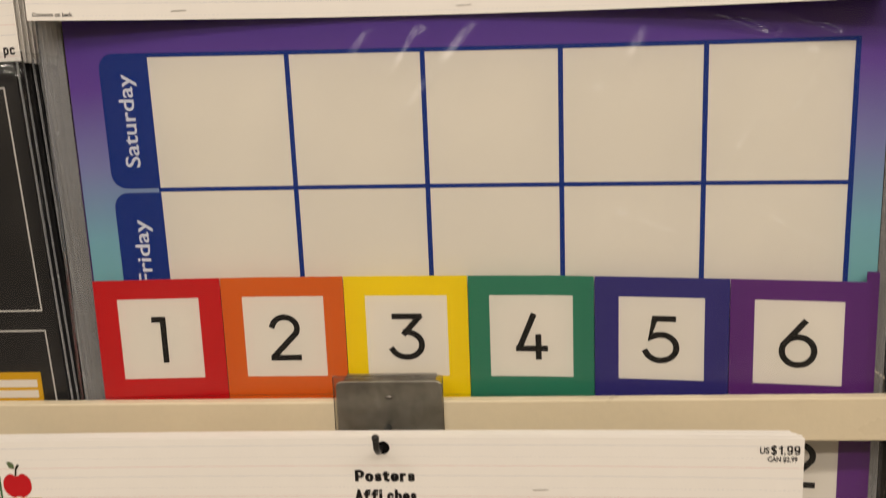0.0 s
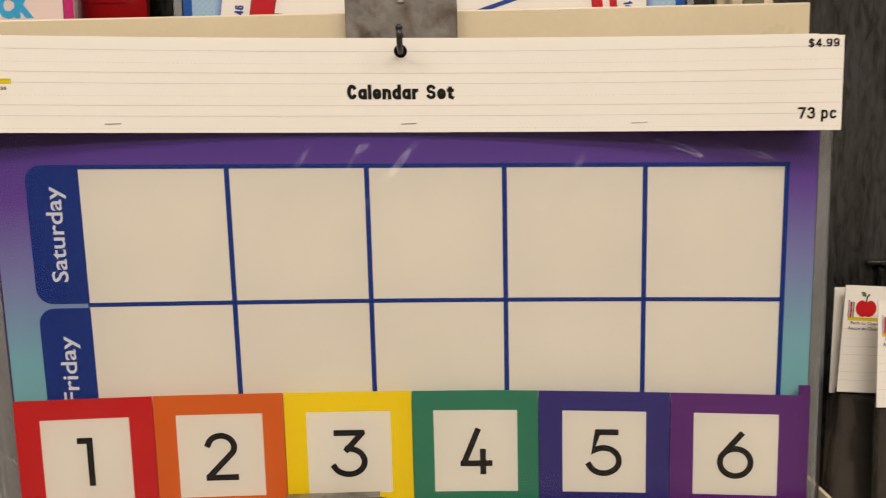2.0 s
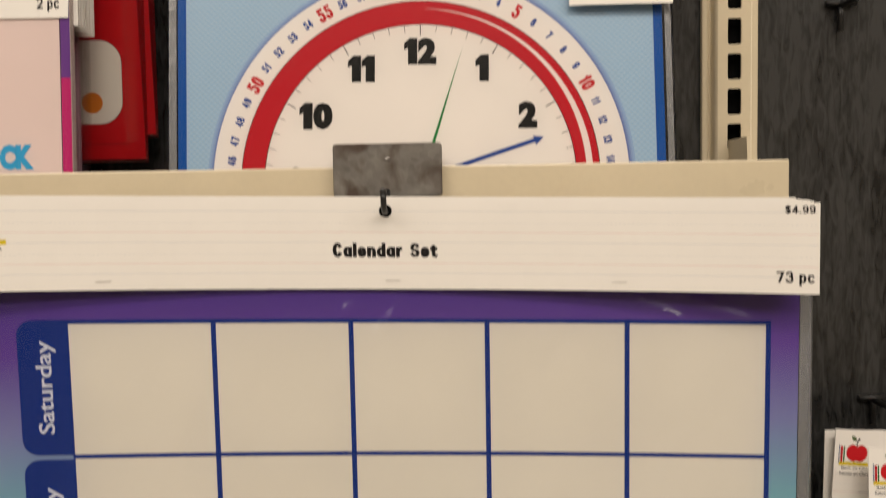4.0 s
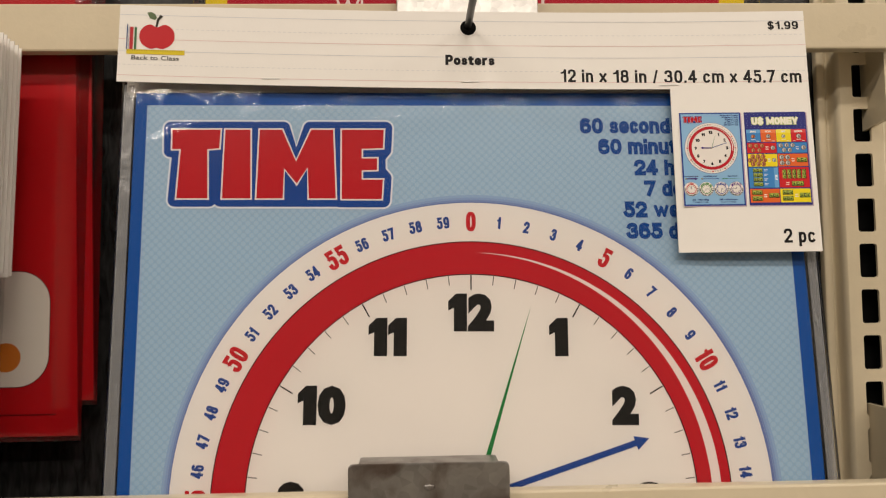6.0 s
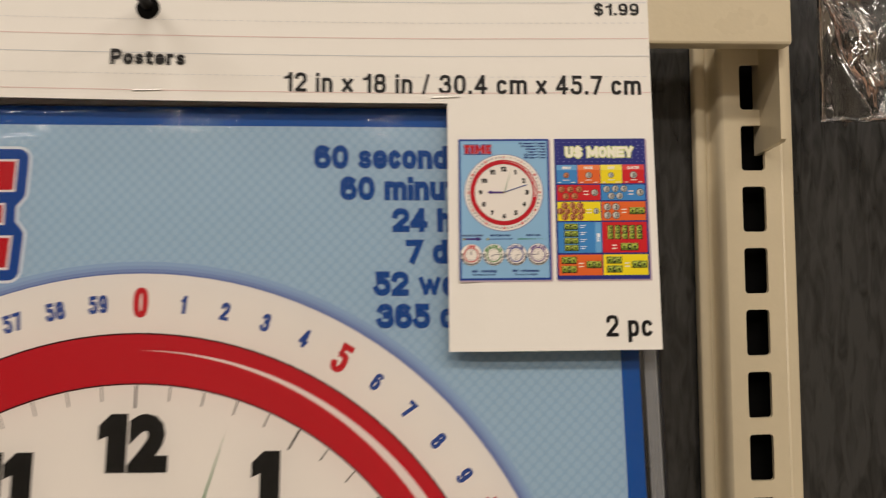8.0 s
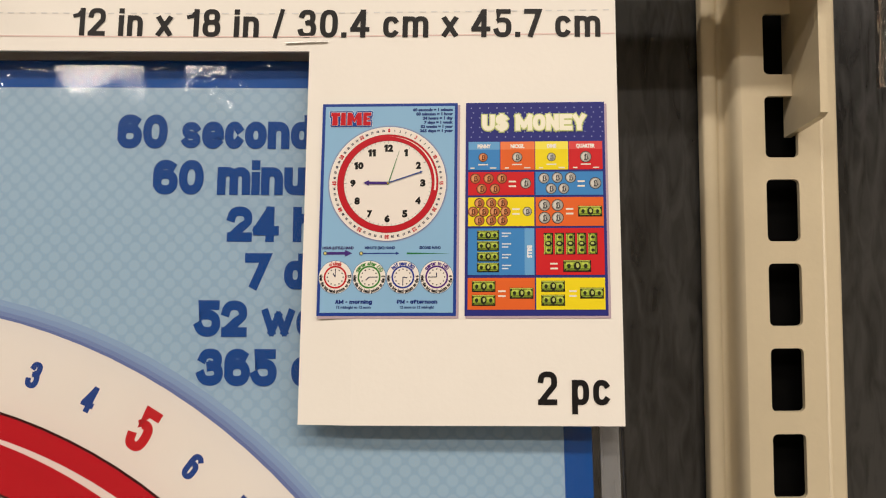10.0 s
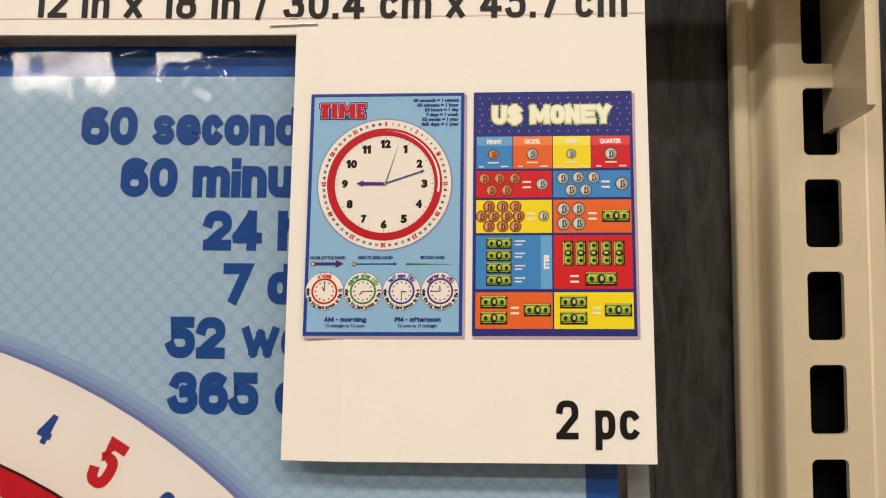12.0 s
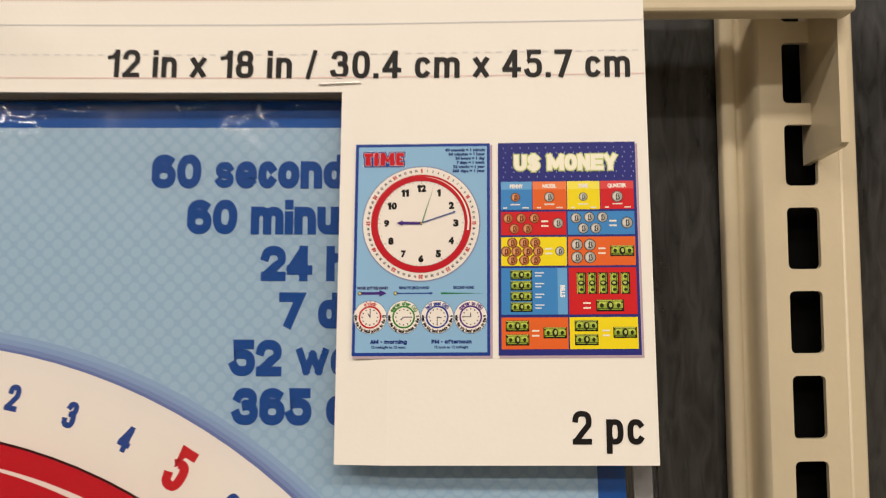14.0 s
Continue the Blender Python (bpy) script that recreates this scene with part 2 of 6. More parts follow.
def box_into(bm, x0, x1, y0, y1, z0, z1, bevel=0.0, segments=2):
    r = bmesh.ops.create_cube(bm, size=1)
    vs = r["verts"]
    bmesh.ops.scale(bm, vec=(x1 - x0, y1 - y0, z1 - z0), verts=vs)
    bmesh.ops.translate(bm, vec=((x0 + x1) / 2, (y0 + y1) / 2, (z0 + z1) / 2), verts=vs)
    if bevel:
        es = list({e for v in vs for e in v.link_edges})
        bmesh.ops.bevel(bm, geom=es, offset=bevel, segments=segments, affect="EDGES", profile=0.5)
    return bm


def box(x0, x1, y0, y1, z0, z1, bevel=0.0, segments=2):
    return box_into(bmesh.new(), x0, x1, y0, y1, z0, z1, bevel, segments)


def solid_box(name, x0, x1, y0, y1, z0, z1, material, bevel=0.0, parent=None, label=""):
    return part(name, box(x0, x1, y0, y1, z0, z1, bevel), material, parent, label)


def tube_into(bm, pts, r, n=10, closed_ends=True):
    """A round bar along a line of points."""
    rings = []
    for i, p in enumerate(pts):
        p = Vector(p)
        a = Vector(pts[max(i - 1, 0)])
        b = Vector(pts[min(i + 1, len(pts) - 1)])
        d = (b - a).normalized()
        u = d.orthogonal().normalized() if i == 0 else (rings[-1][1] - d * rings[-1][1].dot(d)).normalized()
        w = d.cross(u)
        ring = [bm.verts.new(p + (u * math.cos(k * math.tau / n) + w * math.sin(k * math.tau / n)) * r) for k in range(n)]
        rings.append((ring, u))
    for (a, _), (b, _) in zip(rings, rings[1:]):
        for k in range(n):
            bm.faces.new((a[k], a[(k + 1) % n], b[(k + 1) % n], b[k]))
    if closed_ends:
        bm.faces.new(list(reversed(rings[0][0])))
        bm.faces.new(rings[-1][0])
    return bm


def prism_x(pts, x0, x1):
    """A plate cut to the outline pts of (y, z), from x0 to x1."""
    bm = bmesh.new()
    a = [bm.verts.new((x0, y, z)) for y, z in pts]
    b = [bm.verts.new((x1, y, z)) for y, z in pts]
    n = len(pts)
    bm.faces.new(a)
    bm.faces.new(list(reversed(b)))
    for i in range(n):
        bm.faces.new((a[i], b[i], b[(i + 1) % n], a[(i + 1) % n]))
    bmesh.ops.recalc_face_normals(bm, faces=bm.faces)
    return bm


LAYER = 0.00009
GLYPHS = {}


def glyphs(text, bold):
    """The flat outline mesh of a text in the built-in font, one unit of cap height, from x = 0: vertices and faces."""
    key = (text, bold)
    if key not in GLYPHS:
        cu = bpy.data.curves.new("lettering", "FONT")
        cu.body, cu.size, cu.resolution_u, cu.offset = text, 1.0, 3, bold
        ob = bpy.data.objects.new("lettering", cu)
        me = bpy.data.meshes.new_from_object(ob)
        vs = [(v.co.x, v.co.y) for v in me.vertices]
        fs = [tuple(p.vertices) for p in me.polygons]
        bpy.data.objects.remove(ob)
        bpy.data.meshes.remove(me)
        bpy.data.curves.remove(cu)
        GLYPHS[key] = vs, fs
    return GLYPHS[key]


CAP = max(y for x, y in glyphs("H", 0.0)[0])


# prints that are told apart one by one
SEPARATE = {"minute_numeral", "hour_numeral", "minute_tick", "day_lettering", "day_tab", "facts_lettering", "title_letter", "title_white_outline", "title_blue_outline", "title_outer_outline", "coloured_field", "coin_name", "coin", "coin_edge", "note", "equals_sign", "small_dial", "small_ring", "upright_line"}


class Sheet:
    """A hanging sheet: shape(x, z) gives its y, sag(x) how far it hangs down there. Prints are laid on it in flat x and z."""

    def __init__(self, shape, sag=lambda x: 0.0):
        self.shape, self.sag, self.prints, self.count = shape, sag, {}, 0
        self.squeeze = (0.0, 1.0, 0.0)

    def at(self, x, z, layer=0.0):
        x = self.squeeze[0] + (x - self.squeeze[0]) * self.squeeze[1] + self.squeeze[2] * (z - 1.3018)
        zz = z + self.sag(x)
        return (x, self.shape(x, zz) - layer * LAYER, zz)

    def bm(self, name, material):
        key = (name, material.name)
        if name in SEPARATE:
            self.count += 1
            key = (name, material.name, self.count)
        if key not in self.prints:
            self.prints[key] = (name, material, [], [])
        return self.prints[key]

    def poly(self, name, material, pts, layer):
        _, _, vs, fs = self.bm(name, material)
        k = len(vs)
        vs += [self.at(x, z, layer) for x, z in pts]
        fs.append(tuple(range(k, k + len(pts))))

    def rect(self, name, material, x0, z0, x1, z1, layer, n=1):
        for i in range(n):
            a, b = x0 + (x1 - x0) * i / n, x0 + (x1 - x0) * (i + 1) / n
            self.poly(name, material, [(a, z0), (b, z0), (b, z1), (a, z1)], layer)

    def disc(self, name, material, cx, cz, r, layer, n=40):
        self.poly(name, material, [(cx + r * math.cos(k * math.tau / n), cz + r * math.sin(k * math.tau / n)) for k in range(n)], layer)

    def ring(self, name, material, cx, cz, r0, r1, layer, n=120, a0=0.0, a1=math.tau):
        for k in range(n):
            a, b = a0 + (a1 - a0) * k / n, a0 + (a1 - a0) * (k + 1) / n
            self.poly(name, material, [(cx + r * math.cos(q), cz + r * math.sin(q)) for r, q in ((r0, a), (r1, a), (r1, b), (r0, b))], layer)

    def bar(self, name, material, xa, za, xb, zb, wa, wb, layer):
        d = Vector((xb - xa, zb - za)).normalized()
        n = Vector((-d.y, d.x))
        self.poly(name, material, [(xa - n.x * wa / 2, za - n.y * wa / 2), (xb - n.x * wb / 2, zb - n.y * wb / 2), (xb + n.x * wb / 2, zb + n.y * wb / 2), (xa + n.x * wa / 2, za + n.y * wa / 2)], layer)

    def text(self, name, material, text, x, z, cap, layer, width=None, bold=0.0, align="left", turn=0.0, squash=1.0, pivot=None):
        """Letters with their base line at z and caps that high, stretched to width. turn: degrees to the left, round the text's middle."""
        gv, gf = glyphs(text, bold)
        if not gv:
            return
        lo, hi = min(p[0] for p in gv), max(p[0] for p in gv)
        s = cap / CAP
        sx = width / (hi - lo) if width else s * squash
        w = (hi - lo) * sx
        off = {"left": 0.0, "center": -w / 2, "right": -w}[align]
        _, _, vs, fs = self.bm(name, material)
        k = len(vs)
        c, q = math.cos(radians(turn)), math.sin(radians(turn))
        px, pz = pivot if pivot else (x, z + cap / 2)
        for gx, gy in gv:
            dx, dz = x + off + (gx - lo) * sx - px, z + gy * s - pz
            vs.append(self.at(px + dx * c - dz * q, pz + dx * q + dz * c, layer))
        fs += [tuple(k + i for i in f) for f in gf]

    def finish(self, parent, labels=None):
        """Links what has been printed, a mesh for each name and ink."""
        for name, material, vs, fs in self.prints.values():
            bm = bmesh.new()
            bv = [bm.verts.new(v) for v in vs]
            for f in fs:
                bm.faces.new([bv[i] for i in f])
            for f in bm.faces:
                f.normal_update()
                if f.normal.y > 0:
                    f.normal_flip()
            part(name, bm, material, parent, (labels or {}).get(name, ""))
        self.prints = {}

    def board(self, outline, thick, n=1):
        """A solid card with the outline (flat x, z); a plain rectangle is cut into n strips so that it can bend."""
        bm = bmesh.new()
        if n == 1:
            f = [bm.verts.new(self.at(x, z)) for x, z in outline]
            b = [bm.verts.new(Vector(self.at(x, z)) + Vector((0, thick, 0))) for x, z in outline]
            bm.faces.new(f)
            bm.faces.new(list(reversed(b)))
            for i in range(len(f)):
                bm.faces.new((f[i], b[i], b[(i + 1) % len(f)], f[(i + 1) % len(f)]))
        else:
            (x0, z0), (x1, z1) = outline
            rows = max(2, n // 2)
            g = [[[bm.verts.new(Vector(self.at(x0 + (x1 - x0) * i / n, z0 + (z1 - z0) * j / rows)) + Vector((0, t, 0))) for j in range(rows + 1)] for i in range(n + 1)] for t in (0, thick)]
            for t in (0, 1):
                for i in range(n):
                    for j in range(rows):
                        bm.faces.new((g[t][i][j], g[t][i + 1][j], g[t][i + 1][j + 1], g[t][i][j + 1]))
            for i in range(n):
                for j in (0, rows):
                    bm.faces.new((g[0][i][j], g[0][i + 1][j], g[1][i + 1][j], g[1][i][j]))
            for j in range(rows):
                for i in (0, n):
                    bm.faces.new((g[0][i][j], g[0][i][j + 1], g[1][i][j + 1], g[1][i][j]))
        bmesh.ops.recalc_face_normals(bm, faces=bm.faces)
        return bm

    def film(self, x0, z0, x1, z1, front, back, seed, nx=36, nz=36, crinkle=0.0012, creases=(), grade=1.0, single=False):
        """A flat pouch of film round the sheet, pinched along its edges and softly crinkled. creases: ridges from (xa, za) to (xb, zb), so high and wide."""
        bm = bmesh.new()
        g = []
        for side, depth in ((-1, front), (1, back))[:1 if single else 2]:
            rows = []
            for i in range(nx + 1):
                col = []
                for j in range(nz + 1):
                    u, v = i / nx, 1 - (1 - j / nz) ** grade
                    x, z = x0 + (x1 - x0) * u, z0 + (z1 - z0) * v
                    p = Vector(self.at(x, z))
                    pinch = min(1.0, 14 * min(u, 1 - u), 10 * min(v, 1 - v))
                    w = noise.noise(Vector((x * 34 + seed, z * 14, side * 3.1))) + 0.5 * noise.noise(Vector((x * 90, z * 60 + seed, side)))
                    d = depth * (0.45 + 0.55 * pinch) + crinkle * 0.5 * w * pinch
                    if side < 0:
                        for xa, za, xb, zb, hi, wd in creases:
                            a, b = Vector((xa, za)), Vector((xb, zb))
                            q = Vector((x, z)) - a
                            ln = (b - a).length
                            s = q.dot(b - a) / ln / ln
                            if -0.05 < s < 1.05:
                                off = q.cross((b - a) / ln) + 0.0009 * noise.noise(Vector((s * ln * 60, seed, hi * 900)))
                                d += hi * math.exp(-(off / wd) ** 2) * max(0.0, min(1, 6 * s, 6 * (1 - s)))
                    p.y += side * d
                    col.append(bm.verts.new(p))
                rows.append(col)
            g.append(rows)
            for i in range(nx):
                for j in range(nz):
                    bm.faces.new((rows[i][j], rows[i + 1][j], rows[i + 1][j + 1], rows[i][j + 1]))
        if single:
            return bm
        a, b = g
        for i in range(nx):
            for j in (0, nz):
                bm.faces.new((a[i][j], a[i + 1][j], b[i + 1][j], b[i][j]))
        for j in range(nz):
            for i in (0, nx):
                bm.faces.new((a[i][j], a[i][j + 1], b[i][j + 1], b[i][j]))
        bmesh.ops.recalc_face_normals(bm, faces=bm.faces)
        return bm


def arc(cx, cy, rx, ry, a0, a1, power=2.0, n=0):
    """Points of an oval arc in degrees; a power over 2 makes it squarer."""
    n = n or max(4, int(abs(a1 - a0) / 14))
    out = []
    for k in range(n + 1):
        a = radians(a0 + (a1 - a0) * k / n)
        c, q = math.cos(a), math.sin(a)
        out.append((cx + rx * math.copysign(abs(c) ** (2 / power), c), cy + ry * math.copysign(abs(q) ** (2 / power), q)))
    return out


def letter_strokes(c, up, down, q, dot=1.0):
    """The strokes of a letter in a box of one by one between the middles of its outer strokes. up, down: where ascenders and descenders end; q: squareness of the bowls."""
    oval = arc(0.5, 0.5, 0.5, 0.5, 0, 360, q)
    six = [arc(0.5, 0.31, 0.5, 0.31, 0, 360, q), [(0, 0.31), (0, 0.62)] + arc(0.5, 0.66, 0.5, 0.34, 165, 50, q)]
    shoulder = arc(0.5, 0.58, 0.5, 0.42, 180, 0, q)
    es = arc(0.5, 0.75, 0.47, 0.25, 25, 270, q) + arc(0.5, 0.25, 0.5, 0.25, 90, -155, q)[1:]
    return {
        "0": [oval], "o": [oval], "O": [oval],
        "1": [[(1, 0), (1, 1)], [(0.0, 0.76), (0.45, 0.79), (0.9, 0.97)]],
        "2": [arc(0.5, 0.72, 0.5, 0.28, 172, -22, q) + [(0.62, 0.38), (0.10, 0.06)], [(0, 0), (1, 0)]],
        "3": [arc(0.48, 0.765, 0.44, 0.235, 165, -85, q), arc(0.48, 0.275, 0.52, 0.275, 80, -165, q)],
        "4": [[(0.72, 0), (0.72, 1)], [(0.66, 0.97), (0.02, 0.30)], [(0, 0.25), (1, 0.25)]],
        "5": [[(0.92, 1), (0.14, 1), (0.07, 0.50)] + arc(0.48, 0.32, 0.52, 0.32, 128, -160, q)],
        "6": six, "9": [[(1 - x, 1 - y) for x, y in p] for p in six],
        "7": [[(0, 1), (1, 1), (0.34, 0)]],
        "8": [arc(0.5, 0.765, 0.44, 0.235, 0, 360, q), arc(0.5, 0.27, 0.5, 0.27, 0, 360, q)],
        "i": [[(0, 0), (0, dot)], [(0, up - 0.03), (0, up)]], "l": [[(0, 0), (0, up)]],
        "n": [[(0, 0), (0, 1)], shoulder + [(1, 0)]], "h": [[(0, 0), (0, up)], shoulder + [(1, 0)]],
        "u": [[(1, 0), (1, 1)], [(0, 1)] + arc(0.5, 0.42, 0.5, 0.42, 180, 360, q)],
        "m": [[(0, 0), (0, 1)], arc(0.25, 0.62, 0.25, 0.38, 180, 0, q) + [(0.5, 0)], arc(0.75, 0.62, 0.25, 0.38, 180, 0, q) + [(1, 0)]],
        "d": [oval, [(1, 0), (1, up)]], "p": [oval, [(0, down), (0, 1)]], "a": [oval, [(1, 0), (1, 1)]],
        "g": [oval, [(1, 1), (1, down * 0.5)] + arc(0.5, down * 0.5, 0.5, -down * 0.5, 0, -150, q)],
        "c": [arc(0.5, 0.5, 0.5, 0.5, 42, 318, q)], "C": [arc(0.5, 0.5, 0.5, 0.5, 45, 315, q)],
        "e": [arc(0.5, 0.5, 0.5, 0.5, 0, 315, q), [(0.05, 0.47), (0.97, 0.47)]],
        "s": [es], "S": [es], "$": [es, [(0.5, -0.12), (0.5, 1.12)]],
        "x": [[(0.03, 0.03), (0.97, 0.97)], [(0.03, 0.97), (0.97, 0.03)]],
        "w": [[(0, 1), (0.25, 0.05)], [(0.25, 0.05), (0.5, 0.85)], [(0.5, 0.85), (0.75, 0.05)], [(0.75, 0.05), (1, 1)]],
        "t": [[(0.4, (1 + up) / 2), (0.4, 0.12), (0.95, 0)], [(0, 1), (0.95, 1)]],
        "r": [[(0, 0), (0, 1)], arc(0.7, 0.5, 0.7, 0.5, 180, 85, q)],
        "y": [[(0, 1), (0.5, 0.1)], [(1, 1), (0.3, down)]],
        "k": [[(0, 0), (0, up)], [(0.1, 0.45), (0.95, 1)], [(0.3, 0.6), (1, 0)]],
        "f": [[(0.35, 0), (0.35, up - 0.2), (0.6, up), (1, up)], [(0, 1), (0.9, 1)]],
        "P": [[(0, 0), (0, 1)], [(0, 1), (0.5, 1)] + arc(0.55, 0.70, 0.45, 0.30, 80, -90, q) + [(0, 0.40)]],
        "A": [[(0, 0), (0.5, 1)], [(0.5, 1), (1, 0)], [(0.2, 0.3), (0.8, 0.3)]],
        "U": [[(0, 1)] + arc(0.5, 0.4, 0.5, 0.4, 180, 360, q) + [(1, 1)]],
        "M": [[(0, 0), (0, 1)], [(0, 1), (0.5, 0.2)], [(0.5, 0.2), (1, 1)], [(1, 1), (1, 0)]],
        "N": [[(0, 0), (0, 1)], [(0, 1), (1, 0)], [(1, 0), (1, 1)]],
        "E": [[(0, 0), (0, 1)], [(0, 1), (1, 1)], [(0, 0.5), (0.9, 0.5)], [(0, 0), (1, 0)]],
        "Y": [[(0, 1), (0.5, 0.42)], [(1, 1), (0.5, 0.42)], [(0.5, 0.42), (0.5, 0)]],
        "/": [[(0.0, -0.05), (1.0, 1.05)]], ".": [[(0, 0), (0, 0.02)]], "-": [[(0, 0.45), (1, 0.45)]],
        "=": [[(0, 0.25), (1, 0.25)], [(0, 0.7), (1, 0.7)]],
    }[c]


# drawn letterings: stroke weight, squareness, height of small letters, letter gap, space, and widths in cap heights
NARROW = dict(weight=0.168, q=2.7, small=0.75, gap=0.115, space=0.315, digit=0.56, lower=0.50, upper=0.56, wide={"1": 0.41, "m": 0.82, "i": 0.168, "/": 0.37, ".": 0.168, "x": 0.52, "4": 0.60})
HEAVY = dict(weight=0.265, q=2.3, small=0.80, gap=0.035, space=0.40, digit=0.78, lower=0.69, upper=0.74, wide={"1": 0.50, "m": 1.04, "i": 0.265, "l": 0.265, "w": 1.04, "c": 0.60, "s": 0.63, "t": 0.52, "r": 0.55, ".": 0.265, "-": 0.40, "M": 0.98, "4": 0.80})
PLAYFUL = dict(weight=0.235, q=2.1, small=0.72, gap=0.055, space=0.38, digit=0.6, lower=0.56, upper=0.62, wide={"l": 0.235, "t": 0.46, "r": 0.46, "s": 0.50, "$": 0.5, "1": 0.36, ".": 0.235})
TALL = dict(weight=0.21, q=2.7, small=0.75, gap=0.06, space=0.3, digit=0.50, lower=0.5, upper=0.5, wide={"1": 0.34})
SCHOOL = dict(weight=0.128, q=2.0, small=0.75, gap=0.1, space=0.4, digit=0.68, lower=0.6, upper=0.7, wide={"1": 0.36, "3": 0.72, "5": 0.74, "6": 0.74})


def ribbon(pts, w):
    """A band of width w along a line of points, square at its open ends; closed when the ends meet. Vertices and faces."""
    p = [Vector(a) for a in pts]
    loop = (p[0] - p[-1]).length < 1e-6 and len(p) > 3
    if loop:
        p = p[:-1]
    n = len(p)
    vs, fs = [], []
    for i in range(n):
        before = p[i] - p[i - 1] if i or loop else p[1] - p[0]
        after = p[(i + 1) % n] - p[i] if i < n - 1 or loop else p[i] - p[i - 1]
        a, b = before.normalized(), after.normalized()
        na, nb = Vector((-a.y, a.x)), Vector((-b.y, b.x))
        m = (na + nb) / max(0.55, 1 + na.dot(nb))
        bend = a.x * b.y - a.y * b.x
        reach = 0.9 * min(before.length, after.length) / max(abs(bend), 1e-4)
        left = w / 2 if bend <= 0 else min(w / 2, reach)
        right = w / 2 if bend >= 0 else min(w / 2, reach)
        at = p[i]
        if not loop and i == 0:
            at = at - a * w / 2
        if not loop and i == n - 1:
            at = at + b * w / 2
        vs += [at + m * left, at - m * right]
    for i in range(n if loop else n - 1):
        k = (i + 1) % n
        fs.append((2 * i, 2 * i + 1, 2 * k + 1, 2 * k))
    return vs, fs


def drawn(sheet, name, material, text, x, z, cap, layer, style, width=None, align="left", turn=0.0, pivot=None, squash=1.0, grow=0.0):
    """Letters drawn stroke by stroke, base line at z and caps that high, fitted to width. turn: degrees to the left about pivot; grow: extra weight all round."""
    wt = style["weight"]
    up, down = (1 - wt) / (style["small"] - wt), -0.27 / (style["small"] - wt)
    shapes, pen = [], 0.0
    for c in text:
        if c == " ":
            pen += style["space"]
            continue
        wide = style["wide"].get(c, style["digit"] if c.isdigit() else style["lower"] if c.islower() else style["upper"])
        high = style["small"] if c.islower() else 1.0
        for path in letter_strokes(c, up, down, style["q"], min(1.0, up - (wt + 0.07) / (style["small"] - wt))):
            pts = [(pen + wt / 2 + a * (wide - wt), wt / 2 + b * (high - wt)) for a, b in path]
            thin = wt * (0.8 if c == "1" and path[0][0] == 0.0 or c in "w$e/" and len(path) == 2 else 0.86 if c in "sS" else 1.0)
            shapes.append(ribbon(pts, thin + grow))
        pen += wide + style["gap"]
    total = pen - style["gap"]
    sx = width / total if width else cap * squash
    off = {"left": 0.0, "center": -total * sx / 2, "right": -total * sx}[align]
    c, q = math.cos(radians(turn)), math.sin(radians(turn))
    px, pz = pivot if pivot else (x, z + cap / 2)
    _, _, vs, fs = sheet.bm(name, material)
    for n, (sv, sf) in enumerate(shapes):
        k = len(vs)
        for v in sv:
            dx, dz = x + off + v[0] * sx - px, z + v[1] * cap - pz
            vs.append(sheet.at(px + dx * c - dz * q, pz + dx * q + dz * c, layer + 0.12 * (n % 5)))
        fs += [tuple(k + i for i in f) for f in sf]


def curved_words(sheet, name, material, text, cx, cz, r, cap, layer, middle, below=False, step=0.74):
    """Small words round a circle, their middle at so many degrees; below: read along the lower side."""
    for i, c in enumerate(text):
        if c == " ":
            continue
        a = middle + (1 if below else -1) * math.degrees(step * cap / r) * (i - (len(text) - 1) / 2)
        px, pz = cx + r * math.cos(radians(a)), cz + r * math.sin(radians(a))
        sheet.text(name, material, c, px, pz - cap / 2, cap, layer, bold=0.05, align="center", turn=a + 90 if below else a - 90, squash=0.82, pivot=(px, pz))


def ruled_lines(sheet, x0, x1, top, bottom, first, layer=1, n=16, period=0.0178):
    """The blue and pink writing lines of the header card."""
    z = top - first
    while z > bottom + 0.002:
        sheet.rect("blue_line", ink("d3d5d9"), x0, z - 0.00012, x1, z + 0.00012, layer, n)
        zd = z - 0.0068
        if zd > bottom + 0.002:
            k = int((x1 - x0) / 0.0024)
            for i in range(k):
                a = x0 + (x1 - x0) * i / k
                sheet.rect("dotted_line", ink("dcdcdc"), a, zd - 0.00012, a + 0.0013, zd + 0.00012, layer)
        zp = z - 0.0120
        if zp > bottom + 0.002:
            sheet.rect("pink_line", ink("e8cdc9"), x0, zp - 0.00013, x1, zp + 0.00013, layer, n)
        z -= period


